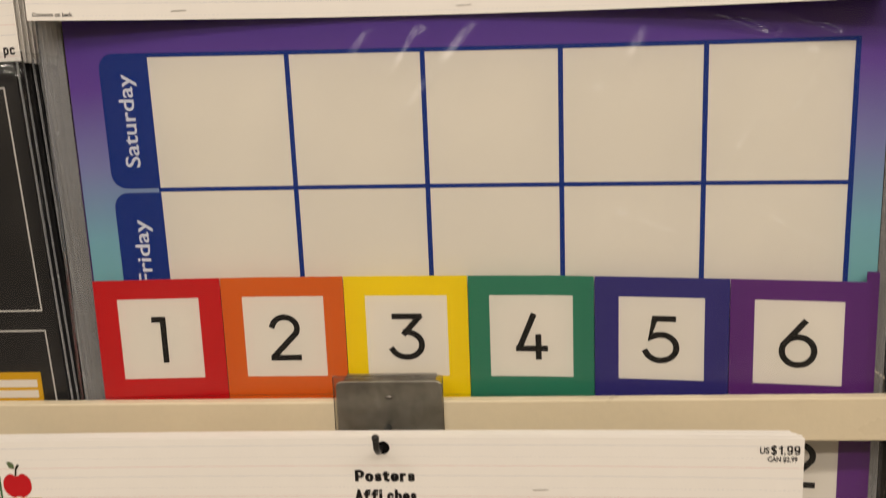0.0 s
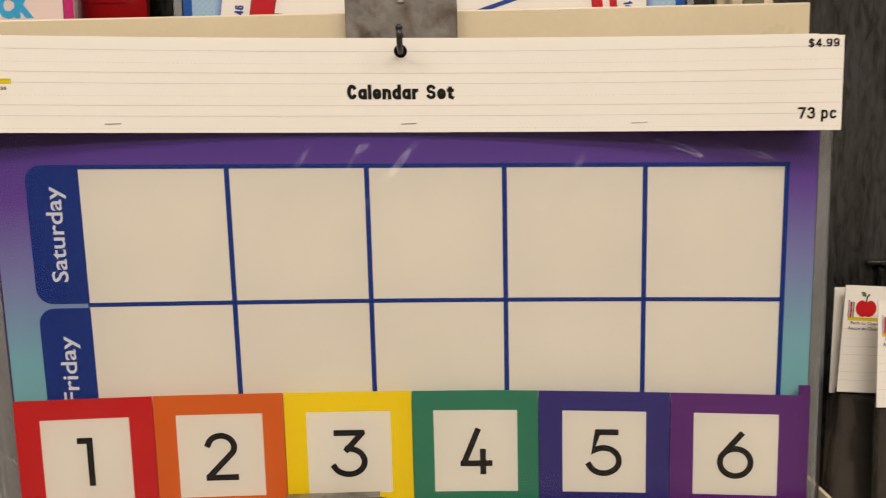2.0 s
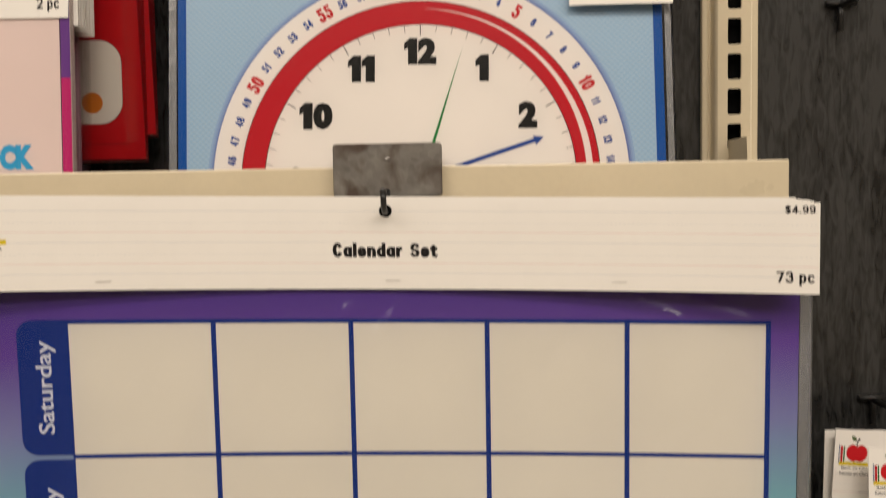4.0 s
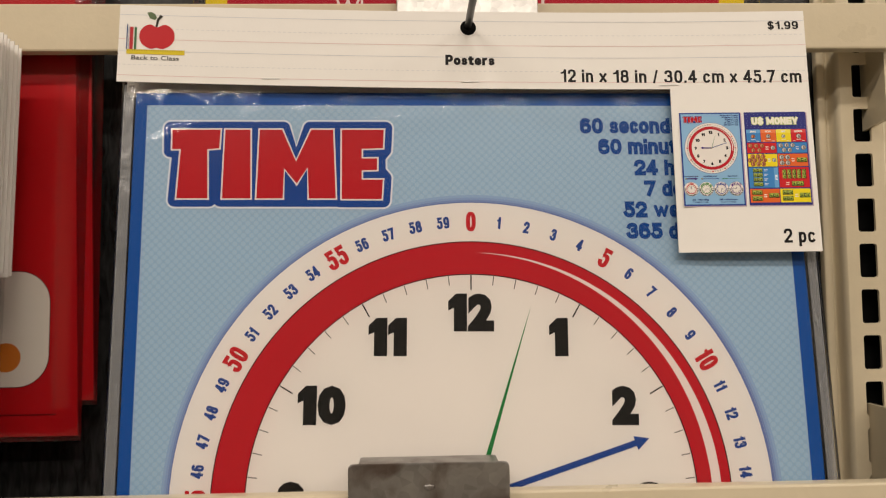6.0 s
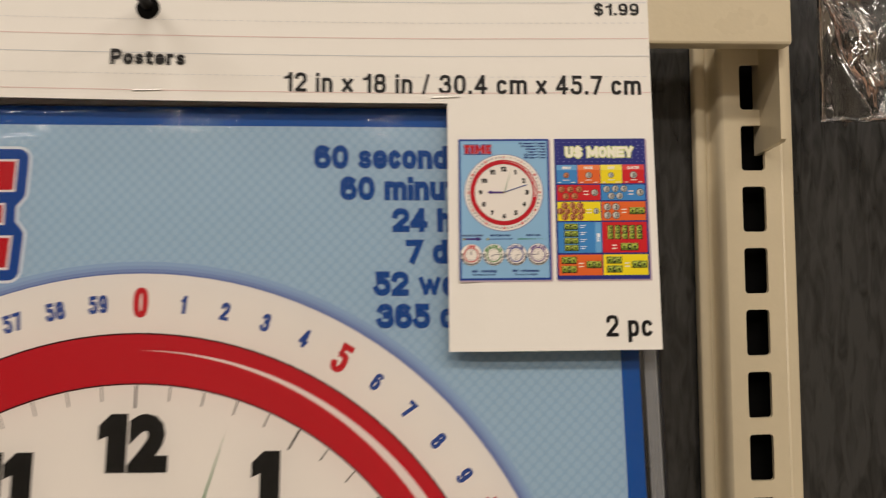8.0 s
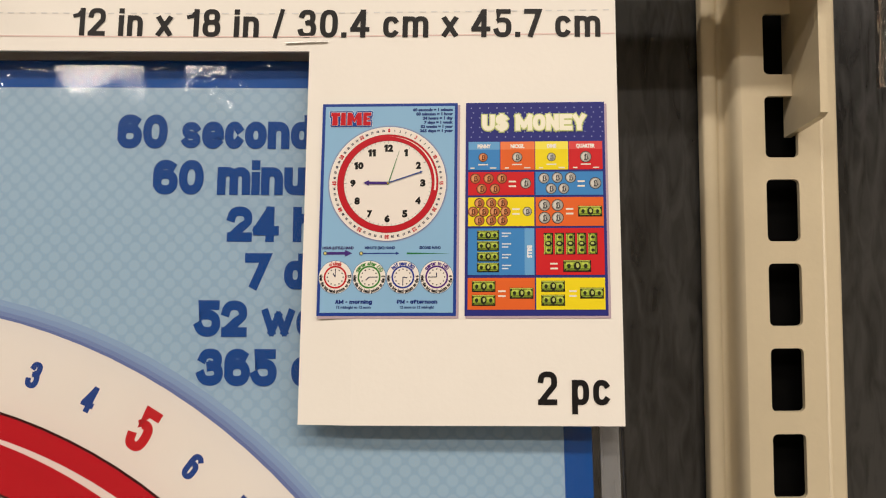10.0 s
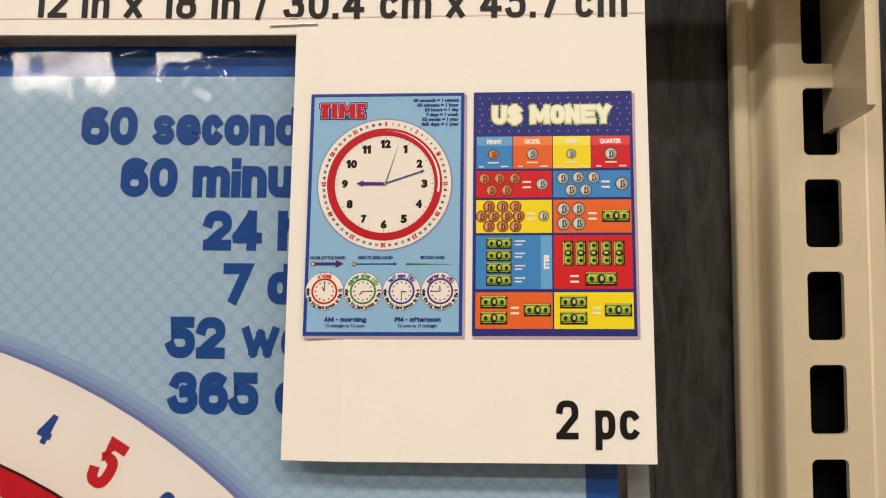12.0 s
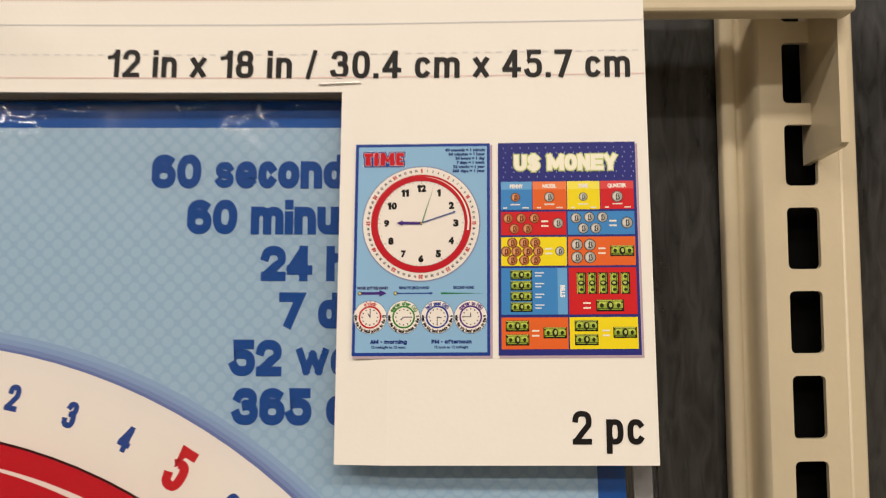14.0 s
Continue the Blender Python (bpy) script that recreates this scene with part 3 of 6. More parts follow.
def apple_mark(sheet, x0, z0, x1, z1, layer=2):
    """The red apple, the books and the yellow ruler printed in the header's corner, with the line of words below."""
    w, h = x1 - x0, z1 - z0
    u = lambda a: x0 + w * a
    v = lambda b: z0 + h * b
    pts = []
    for k in range(64):
        a = math.tau * k / 64
        c, q = math.cos(a), math.sin(a)
        wide = 0.305 * (1.0 if q > 0 else 1.0 - 0.16 * q * q)
        dip = 0.075 * math.exp(-(c / 0.22) ** 2) if q > 0 else -0.035 * math.exp(-(c / 0.20) ** 2)
        pts.append((u(0.515 + wide * math.copysign(abs(c) ** 0.86, c)), v(0.505 + 0.262 * math.copysign(abs(q) ** 0.86, q) - dip)))
    sheet.poly("apple_print", ink("c21c24"), pts, layer)
    sheet.poly("leaf_print", ink("5c6d4a"), [(u(0.33), v(0.985)), (u(0.40), v(1.0)), (u(0.47), v(0.96)), (u(0.50), v(0.88)), (u(0.47), v(0.84)), (u(0.38), v(0.87))], layer)
    sheet.bar("stem_print", ink("2d2a20"), u(0.50), v(0.70), u(0.525), v(0.86), w * 0.035, w * 0.04, layer + 1)
    sheet.bar("stem_print", ink("2d2a20"), u(0.52), v(0.84), u(0.585), v(0.93), w * 0.04, w * 0.055, layer + 1.3)
    for i, (c, a, b, t) in enumerate((("3a4a7a", -0.03, -0.01, 0.74), ("9aa2b4", 0.005, 0.015, 0.70), ("b8262c", 0.025, 0.085, 0.69), ("3d6b45", 0.105, 0.145, 0.69))):
        sheet.rect("book_print", ink(c), u(a + 0.02), v(0.238), u(b + 0.02), v(t), layer)
    sheet.rect("ruler_print", ink("dcc520"), u(0.0), v(0.145), u(1.0), v(0.238), layer)
    for i in range(24):
        sheet.rect("ruler_tick_print", ink("7a6a20"), u(0.02 + 0.0405 * i), v(0.205), u(0.027 + 0.0405 * i), v(0.236), layer + 1)
    sheet.text("class_lettering", ink("4a4846"), "Back to Class", u(0.50), v(0.035), h * 0.082, layer, width=w * 0.82, bold=0.01, align="center")


def staple(parent, sheet, x, z, w=0.0085):
    bm = bmesh.new()
    a = Vector(sheet.at(x - w / 2, z, 3))
    b = Vector(sheet.at(x + w / 2, z + 0.0003, 3))
    tube_into(bm, [a + Vector((0, 0.0012, 0)), a, b, b + Vector((0, 0.0012, 0))], 0.00021, 6)
    return part("staple", bm, STAPLE, parent, "thin bright wire staple")


# ---- the room ----
tagged(solid_box("floor", -4, 4, -3.6, 0.72, -0.05, 0.0, FLOOR_MAT), "scuffed pale vinyl store floor", "floor", kind="structure")
tagged(solid_box("ceiling", -4, 4, -3.6, 0.72, 3.0, 3.05, CEILING_MAT), "off-white tiled store ceiling", "ceiling", kind="structure")
tagged(solid_box("wall_back", -4, 4, 0.700, 0.72, 0.004, 2.996, LAMINATE), "dark woodgrain laminate display back panel with dimples", "wall panel", kind="structure")
tagged(solid_box("wall_south", -4, 4, -3.65, -3.6, 0.0, 3.0, PLAIN_WALL), "plain painted store wall", "wall", kind="structure")
tagged(solid_box("wall_west", -4.05, -4.0, -3.6, 0.72, 0.0, 3.0, PLAIN_WALL), "plain painted store wall", "wall", kind="structure")
tagged(solid_box("wall_east", 4.0, 4.05, -3.6, 0.72, 0.0, 3.0, PLAIN_WALL), "plain painted store wall", "wall", kind="structure")


def ceiling_fixture(x, y):
    t = thing("ceiling_light", (x, y, 2.93), "white ceiling light fixture with warm tubes", "ceiling light", group="ceiling lights")
    bm = bmesh.new()
    for a, b, c, d in ((-0.64, 0.64, -0.11, -0.09), (-0.64, 0.64, 0.09, 0.11), (-0.64, -0.61, -0.09, 0.09), (0.61, 0.64, -0.09, 0.09)):
        box_into(bm, x + a, x + b, y + c, y + d, 2.925, 2.995, 0.002, 1)
    part("frame", bm, CEILING_MAT, t)
    solid_box("reflector", x - 0.61, x + 0.61, y - 0.09, y + 0.09, 2.975, 2.985, CEILING_MAT, parent=t)
    return t


for lx in LAMP_X:
    for ly in LAMP_Y:
        ceiling_fixture(lx, ly)


# ---- the slotted upright ----
def slotted_upright():
    t = thing("slotted_upright", (0.22, 0.69, 0.0), "beige painted steel upright with a row of slots", "upright", kind="")
    x0, x1, yf, yb = 0.2125, 0.2405, 0.688, 0.6985
    s0, s1, pitch, high = 0.2194, 0.2293, 0.0252, 0.0186
    bm = bmesh.new()
    zt = 1.467 + 0.0035 + pitch * 18
    wall = 0.0016
    for k in range(70):
        zb = zt - pitch
        if zb < 0.05:
            break
        h1, h0 = zt - 0.0035, zt - 0.0035 - high
        c, hole = 0.0015, []
        for hx, hz, a0 in ((s0 + c, h0 + c, 180), (s1 - c, h0 + c, 270), (s1 - c, h1 - c, 0), (s0 + c, h1 - c, 90)):
            hole += [(hx + c * math.cos(radians(a0 + 30 * q)), hz + c * math.sin(radians(a0 + 30 * q))) for q in range(4)]
        out = [(x0, zb), (x1, zb), (x1, zt), (x0, zt)]
        hv = [bm.verts.new((x, yf, z)) for x, z in hole]
        hb = [bm.verts.new((x, yf + wall, z)) for x, z in hole]
        ov = [bm.verts.new((x, yf, z)) for x, z in out]
        for q in range(4):
            for e in range(3):
                bm.faces.new((ov[q], hv[4 * q + e + 1], hv[4 * q + e]))
            bm.faces.new((ov[q], ov[(q + 1) % 4], hv[(4 * q + 4) % 16], hv[4 * q + 3]))
        for i in range(16):
            bm.faces.new((hv[i], hv[(i + 1) % 16], hb[(i + 1) % 16], hb[i]))
        zt = zb
    bmesh.ops.remove_doubles(bm, verts=bm.verts, dist=1e-5)
    bmesh.ops.recalc_face_normals(bm, faces=bm.faces)
    part("slotted_face", bm, STEEL_PAINT, t)
    top = 1.467 + 0.0035 + pitch * 18
    # rounded shoulders and returns of the channel, swept along its height
    prof = [(0.2031, 0.6990), (0.2031, 0.6956), (0.2036, 0.6949), (0.2070, 0.6949), (0.2077, 0.6955), (0.2082, 0.6966), (0.2091, 0.6969), (0.2099, 0.6957), (0.2103, 0.6915), (0.2110, 0.6888), (0.2125, 0.6880)]
    bm = bmesh.new()
    lo = [bm.verts.new((x, y, zt)) for x, y in prof]
    hi = [bm.verts.new((x, y, top)) for x, y in prof]
    for i in range(len(prof) - 1):
        bm.faces.new((lo[i], lo[i + 1], hi[i + 1], hi[i]))
    part("left_flange", bm, STEEL_PAINT, t, smooth=True)
    prof = [(0.2405, 0.6880), (0.2412, 0.6883), (0.2416, 0.6890), (0.2416, 0.6990)]
    bm = bmesh.new()
    lo = [bm.verts.new((x, y, zt)) for x, y in prof]
    hi = [bm.verts.new((x, y, top)) for x, y in prof]
    for i in range(len(prof) - 1):
        bm.faces.new((lo[i], lo[i + 1], hi[i + 1], hi[i]))
    part("right_flange", bm, STEEL_PAINT, t, smooth=True)
    bm = bmesh.new()
    tube_into(bm, [(0.2363, 0.6885, zt), (0.2363, 0.6885, top)], 0.0008, 8)
    part("ridge", bm, STEEL_PAINT, t, smooth=True)
    # black sheet behind the slots, in place of the shade inside the channel
    solid_box("slot_shade_sheet", 0.2128, 0.2400, 0.6975, 0.6992, zt, top, DARK, parent=t)
    return t


slotted_upright()


# ---- rails ----
def rail(y, z0, z1, right, bracket, label):
    t = thing("rail", (right - 0.5, y, z0), label, "rail", group="display rails")
    part("bar", box(-0.95, right, y, y + 0.0075, z0, z1, 0.0011, 2), STEEL_PAINT, t)
    part("bracket", prism_x(bracket, 0.2205, 0.2226) if right < 0.225 else prism_x(bracket, 0.2278, 0.2300), STEEL_PAINT, t, "bent steel bracket hooked into the upright's slots")
    return t


rail(0.543, 0.9898, 1.0160, 0.2300, [(0.5506, 0.992), (0.5506, 1.014), (0.655, 1.018), (0.655, 1.036), (0.690, 1.036), (0.690, 0.975)], "beige painted steel rail with hook plates, lowest")
rail(0.594, 1.2840, 1.3100, 0.2230, [(0.6016, 1.286), (0.6016, 1.3085), (0.653, 1.310), (0.655, 1.329), (0.690, 1.329), (0.690, 1.268)], "beige painted steel rail below the clock poster")
rail(0.6635, 1.5185, 1.5435, 0.2295, [(0.6711, 1.540), (0.6713, 1.4836), (0.6730, 1.4826), (0.694, 1.4806), (0.694, 1.541)], "scuffed beige painted steel rail behind the header cards")


def rail_hook(x0, x1, y, z0, z1, hook_x, hook_z, tip_y, cover, label):
    """A galvanised plate hung on the rail with a black wire arm for the packs."""
    t = thing("rail_hook", ((x0 + x1) / 2, y, z0), label, "hook", group="rail hooks")
    r, ring = 0.0036 if cover else 0.0022, []
    for cx, cz, a0 in ((x1 - r, z1 - r, 0), (x0 + r, z1 - r, 90), (x0 + r, z0 + r, 180), (x1 - r, z0 + r, 270)):
        ring += [(cx + r * math.cos(radians(a0 + 22.5 * k)), cz + r * math.sin(radians(a0 + 22.5 * k))) for k in range(5)]
    bm = bmesh.new()
    loops = []
    for yy, e in ((y + 0.0004, 0.0), (y, 0.0004), (y + 0.0012, 0.0)):
        loops.append([bm.verts.new((px + (-e if px > (x0 + x1) / 2 else e), yy, pz + (-e if pz > (z0 + z1) / 2 else e))) for px, pz in ring])
    bm.faces.new(loops[1])
    bm.faces.new(list(reversed(loops[2])))
    for k in range(len(ring)):
        q = (k + 1) % len(ring)
        bm.faces.new((loops[1][k], loops[1][q], loops[0][q], loops[0][k]))
        bm.faces.new((loops[0][k], loops[0][q], loops[2][q], loops[2][k]))
    bmesh.ops.recalc_face_normals(bm, faces=bm.faces)
    # the top rail's plate takes the zinc with glare in its colour
    part("plate", bm, ZINC_GLARE if z0 > 1.5 else ZINC_WORN if cover else ZINC, t, "mottled galvanised steel plate")
    bm = bmesh.new()
    box_into(bm, x0 + 0.004, x1 - 0.004, y + 0.0012, y + 0.016, z1 - 0.0016, z1 - 0.0004, 0.0003, 1)
    part("top_lip", bm, ZINC, t)
    bm = bmesh.new()
    tube_into(bm, [(hook_x, y + 0.001, z0 + 0.004), (hook_x, y - 0.004, hook_z), (hook_x, tip_y + 0.011, hook_z), (hook_x, tip_y + 0.006, hook_z + 0.0012), (hook_x, tip_y + 0.002, hook_z + 0.0045), (hook_x, tip_y, hook_z + 0.011)], 0.0017, 12)
    part("wire_arm", bm, BLACK_WIRE, t, "black coated wire arm with upturned end", smooth=True)
    bm = bmesh.new()
    bmesh.ops.create_uvsphere(bm, u_segments=14, v_segments=8, radius=0.0021)
    bmesh.ops.translate(bm, vec=(hook_x, tip_y, hook_z + 0.0115), verts=bm.verts)
    part("rounded_tip", bm, BLACK_WIRE, t, smooth=True)
    # small raised weld in the middle of the plate
    bm = bmesh.new()
    bmesh.ops.create_uvsphere(bm, u_segments=12, v_segments=6, radius=0.0016)
    bmesh.ops.scale(bm, vec=(1.5, 0.4, 0.8), verts=bm.verts)
    bmesh.ops.translate(bm, vec=((x0 + x1) / 2, y, z0 + (z1 - z0) * 0.7), verts=bm.verts)
    part("weld", bm, ZINC, t, smooth=True)
    if cover:
        part("clear_cover", box(x0 - 0.0010, x1 + 0.0010, y - 0.0040, y - 0.0014, z0 - 0.001, z1 + 0.0045, 0.0012, 3), COVER, t, "clear plastic label cover", smooth=True)
    return t


rail_hook(-0.1000, -0.0370, 0.5405, 0.9955, 1.0293, -0.0690, 1.0030, 0.493, True, "galvanised rail hook with clear cover below the number cards")
rail_hook(-0.0540, 0.0115, 0.5870, 1.2915, 1.3235, -0.0215, 1.2825, 0.552, False, "galvanised rail hook holding the calendar packs")
rail_hook(-0.0340, 0.0385, 0.6560, 1.5260, 1.5560, 0.0003, 1.5180, 0.572, False, "galvanised rail hook holding the clock poster packs, plate coloured with glare")


# ---- clock poster pack ----
def clock_shape(x, z):
    return 0.6192 - 0.0293 * x + 0.1022 * (z - 1.4)


def clock_header_shape(x, z):
    y = clock_shape(x, z) - 0.0050
    if x > 0.0938:
        y -= 0.010 * (x - 0.0938) + 0.012 * max(0.0, 1.487 - z)
    return y


def clock_sag(x):
    return -0.0145 * x


def header_sag(x):
    return -0.0238 * x + 0.067 * x * x if x < 0.09 else -0.0238 * 0.09 + 0.067 * 0.0081 - 0.004 * (x - 0.09)


def offset_outline(pts, d):
    """The outline grown by d on all sides, with rounded outer corners."""
    n = len(pts)
    area = sum(pts[i][0] * pts[(i + 1) % n][1] - pts[(i + 1) % n][0] * pts[i][1] for i in range(n))
    s = 1 if area > 0 else -1
    out = []
    for i in range(n):
        p, q, r = Vector(pts[i - 1]), Vector(pts[i]), Vector(pts[(i + 1) % n])
        a, b = (q - p).normalized(), (r - q).normalized()
        na, nb = Vector((a.y, -a.x)) * s, Vector((b.y, -b.x)) * s
        turn = (a.x * b.y - a.y * b.x) * s
        if d > 0 and turn > 0.2:
            a0 = math.atan2(na.y, na.x)
            da = (math.atan2(nb.y, nb.x) - a0 + math.pi) % math.tau - math.pi
            out += [(q.x + d * math.cos(a0 + da * k / 5), q.y + d * math.sin(a0 + da * k / 5)) for k in range(6)]
            continue
        m = na + nb
        k = d / max(0.45, 1 + na.dot(nb)) if m.length > 1e-6 else d
        out.append((q.x + m.x * k, q.y + m.y * k))
    return out


TITLE = (
    ((0, 0), (97, 0), (95, 42), (73, 44), (76, 139), (12, 139), (17, 44), (1, 44)),
    ((100, 0), (153, 0), (156, 139), (97, 139)),
    ((165, 0), (212, 0), (237, 60), (263, 0), (309, 0), (315, 139), (259, 139), (258, 80), (239, 113), (216, 82), (216, 139), (161, 139)),
    ((320, 0), (405, 0), (403, 42), (363, 43), (363, 56), (392, 56), (392, 84), (363, 85), (363, 97), (403, 97), (400, 140), (320, 140)),
)


# the same letters with their narrow notches closed, for the outlines round them
TITLE_CLOSED = (TITLE[0], TITLE[1], ((165, 0), (212, 0), (237, 60), (263, 0), (309, 0), (315, 139), (161, 139)),
                ((320, 0), (405, 0), (403, 42), (392, 56), (392, 84), (403, 97), (400, 140), (320, 140)))


def title_print(sheet, x0, z1, width, layer, name="title"):
    k = width / 405
    for i, letter in enumerate(TITLE):
        pts = [(x0 + a * k, z1 - b * k) for a, b in letter]
        wide = [(x0 + a * k, z1 - b * k) for a, b in TITLE_CLOSED[i]]
        e = i * 0.06
        sheet.poly(name + "_outer_outline", ink("e4eaf0"), offset_outline(wide, 16.5 * k), layer + e)
        sheet.poly(name + "_blue_outline", ink("134696"), offset_outline(wide, 13 * k), layer + 0.4 + e)
        sheet.poly(name + "_white_outline", ink("f0eae8"), offset_outline(pts, 0.0), layer + 0.9 + e)
        sheet.poly(name + "_letter", ink("c01020"), offset_outline(pts, -3.0 * k), layer + 1.4 + e)


def arrow_print(sheet, name, material, xa, za, xb, zb, w, head, layer):
    d = Vector((xb - xa, zb - za)).normalized()
    n = Vector((-d.y, d.x))
    e = Vector((xb, zb)) - d * head
    sheet.bar(name, material, xa, za, e.x, e.y, w, w, layer)
    sheet.poly(name, material, [(xb, zb), (e.x + n.x * head * 0.5, e.y + n.y * head * 0.5), (e.x - n.x * head * 0.5, e.y - n.y * head * 0.5)], layer + 0.1)


def heavy_number(sheet, name, material, digits, x, z, cap, layer):
    """Heavy hour numerals, digit by digit."""
    wide = {"1": 0.50, "2": 0.70, "0": 0.74, "7": 0.66}
    ws = [wide.get(c, 0.72) * cap for c in digits]
    gap = 0.02 * cap
    x -= (sum(ws) + gap * (len(ws) - 1)) / 2
    _, _, vs, fs = sheet.bm(name, material)
    for n, (c, w) in enumerate(zip(digits, ws)):
        if c == "1":
            k = len(vs)
            pts = ((0.30, 0.0), (1.0, 0.0), (1.0, 1.0), (0.42, 1.0), (0.0, 0.80), (0.0, 0.55), (0.30, 0.62))
            vs += [sheet.at(x + w * a, z + cap * b, layer + 0.1 * n) for a, b in pts]
            fs += [(k, k + 1, k + 2, k + 3, k + 6), (k + 3, k + 4, k + 5, k + 6)]
        else:
            gv, gf = glyphs("6" if c == "9" else c, 0.075)
            if c == "9":
                gv = [(-gx, -gy) for gx, gy in gv]
            lo, hi = min(p[0] for p in gv), max(p[0] for p in gv)
            z0, z1 = min(p[1] for p in gv), max(p[1] for p in gv)
            k = len(vs)
            vs += [sheet.at(x + (gx - lo) / (hi - lo) * w, z + (gy - z0) / (z1 - z0) * cap, layer + 0.1 * n) for gx, gy in gv]
            fs += [tuple(k + q for q in f) for f in gf]
        x += w + gap


def clock_print(sheet, cx, cz, R, layer, full=True):
    """The clock: white dial, red ring, minute and hour numerals and three pointers. R: the radius of the dial's rim."""
    k = R / 0.1305
    # soft printed shadow round the dial, four discs from pale to darker blue
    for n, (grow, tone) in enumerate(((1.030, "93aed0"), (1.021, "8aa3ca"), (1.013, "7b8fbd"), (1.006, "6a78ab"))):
        sheet.disc("dial_printed_shadow", ink(tone), cx + 0.0003 * k, cz - 0.0003 * k, R * grow, layer - 0.4 + 0.2 * n, 120)
    sheet.disc("dial_rim", ink("efe9e2"), cx, cz, R, layer + 0.5, 120)
    sheet.ring("ring_edge", ink("3a1013"), cx, cz, 0.0976 * k, 0.1128 * k, layer + 1)
    sheet.ring("red_ring", ink("be1224"), cx, cz, 0.0981 * k, 0.1123 * k, layer + 1.5)
    # printed highlight on the red ring, a white crescent that widens clockwise
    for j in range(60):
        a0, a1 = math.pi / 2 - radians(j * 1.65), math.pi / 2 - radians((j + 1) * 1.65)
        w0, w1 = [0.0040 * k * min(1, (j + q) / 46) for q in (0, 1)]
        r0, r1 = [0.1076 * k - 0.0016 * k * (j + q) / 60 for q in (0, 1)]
        sheet.poly("ring_printed_highlight", ink("efe6e0"), [(cx + r * math.cos(a), cz + r * math.sin(a)) for r, a in ((r0 - w0 / 2, a0), (r0 + w0 / 2, a0), (r1 + w1 / 2, a1), (r1 - w1 / 2, a1))], layer + 2)
    for m in range(60):
        a = math.pi / 2 - math.tau * m / 60
        c, s = math.cos(a), math.sin(a)
        hour = m % 5 == 0
        inner = (0.0908 if hour else 0.0932) * k
        sheet.bar("minute_tick", ink("1a1a1a" if hour else "62625c"), cx + inner * c, cz + inner * s, cx + 0.0974 * k * c, cz + 0.0974 * k * s, (0.0006 if hour else 0.00042) * k, (0.0006 if hour else 0.00042) * k, layer + 1)
        cap = (0.0090 if hour else 0.0054) * k
        rn = (0.1192 + 0.0026 * abs(s)) * k
        px, pz = cx + rn * c, cz + rn * s
        drawn(sheet, "minute_numeral" if full or hour else "small_minute_numeral", ink("c01c26" if hour else "24448e" if full else "2b2f4a"), str(m), px, pz - cap / 2, cap, layer + 1, TALL, align="center", turn=-m * 6.0, pivot=(px, pz))
    for h in range(1, 13):
        a = math.pi / 2 - math.tau * h / 12
        r = 0.0808 * k
        cap = 0.0168 * k
        heavy_number(sheet, "hour_numeral", ink("101010"), str(h), cx + r * 0.965 * math.cos(a) + (0.0018 * k if h in (10, 11) else 0.0), cz + r * math.sin(a) - cap / 2, cap, layer + 1)
    sheet.poly("second_pointer", ink("1f7a3c"), [(cx - 0.0012 * k, cz - 0.004 * k), (cx + 0.0016 * k, cz - 0.004 * k), (cx + 0.0270 * k, cz + 0.0843 * k)], layer + 2)
    arrow_print(sheet, "minute_pointer", ink("1c4492"), cx, cz + 0.0005 * k, cx + 0.0775 * k, cz + 0.0265 * k, 0.0026 * k, 0.0062 * k, layer + 2.5)
    arrow_print(sheet, "hour_pointer", ink("43297c"), cx, cz, cx - 0.055 * k, cz + 0.001 * k, 0.0062 * k, 0.013 * k, layer + 2.2)
    sheet.disc("pointer_hub", ink("c7a83c"), cx, cz, 0.0022 * k, layer + 3, 16)


FACTS = (("60 seconds = 1 minute", 0.0522, 1.4692), ("60 minutes = 1 hour", 0.0603, 1.4592), ("24 hours = 1 day", 0.0764, 1.4492), ("7 days = 1 week", 0.0804, 1.4393), ("52 weeks = 1 year", 0.0704, 1.4294), ("365 days = 1 year", 0.0713, 1.4195))


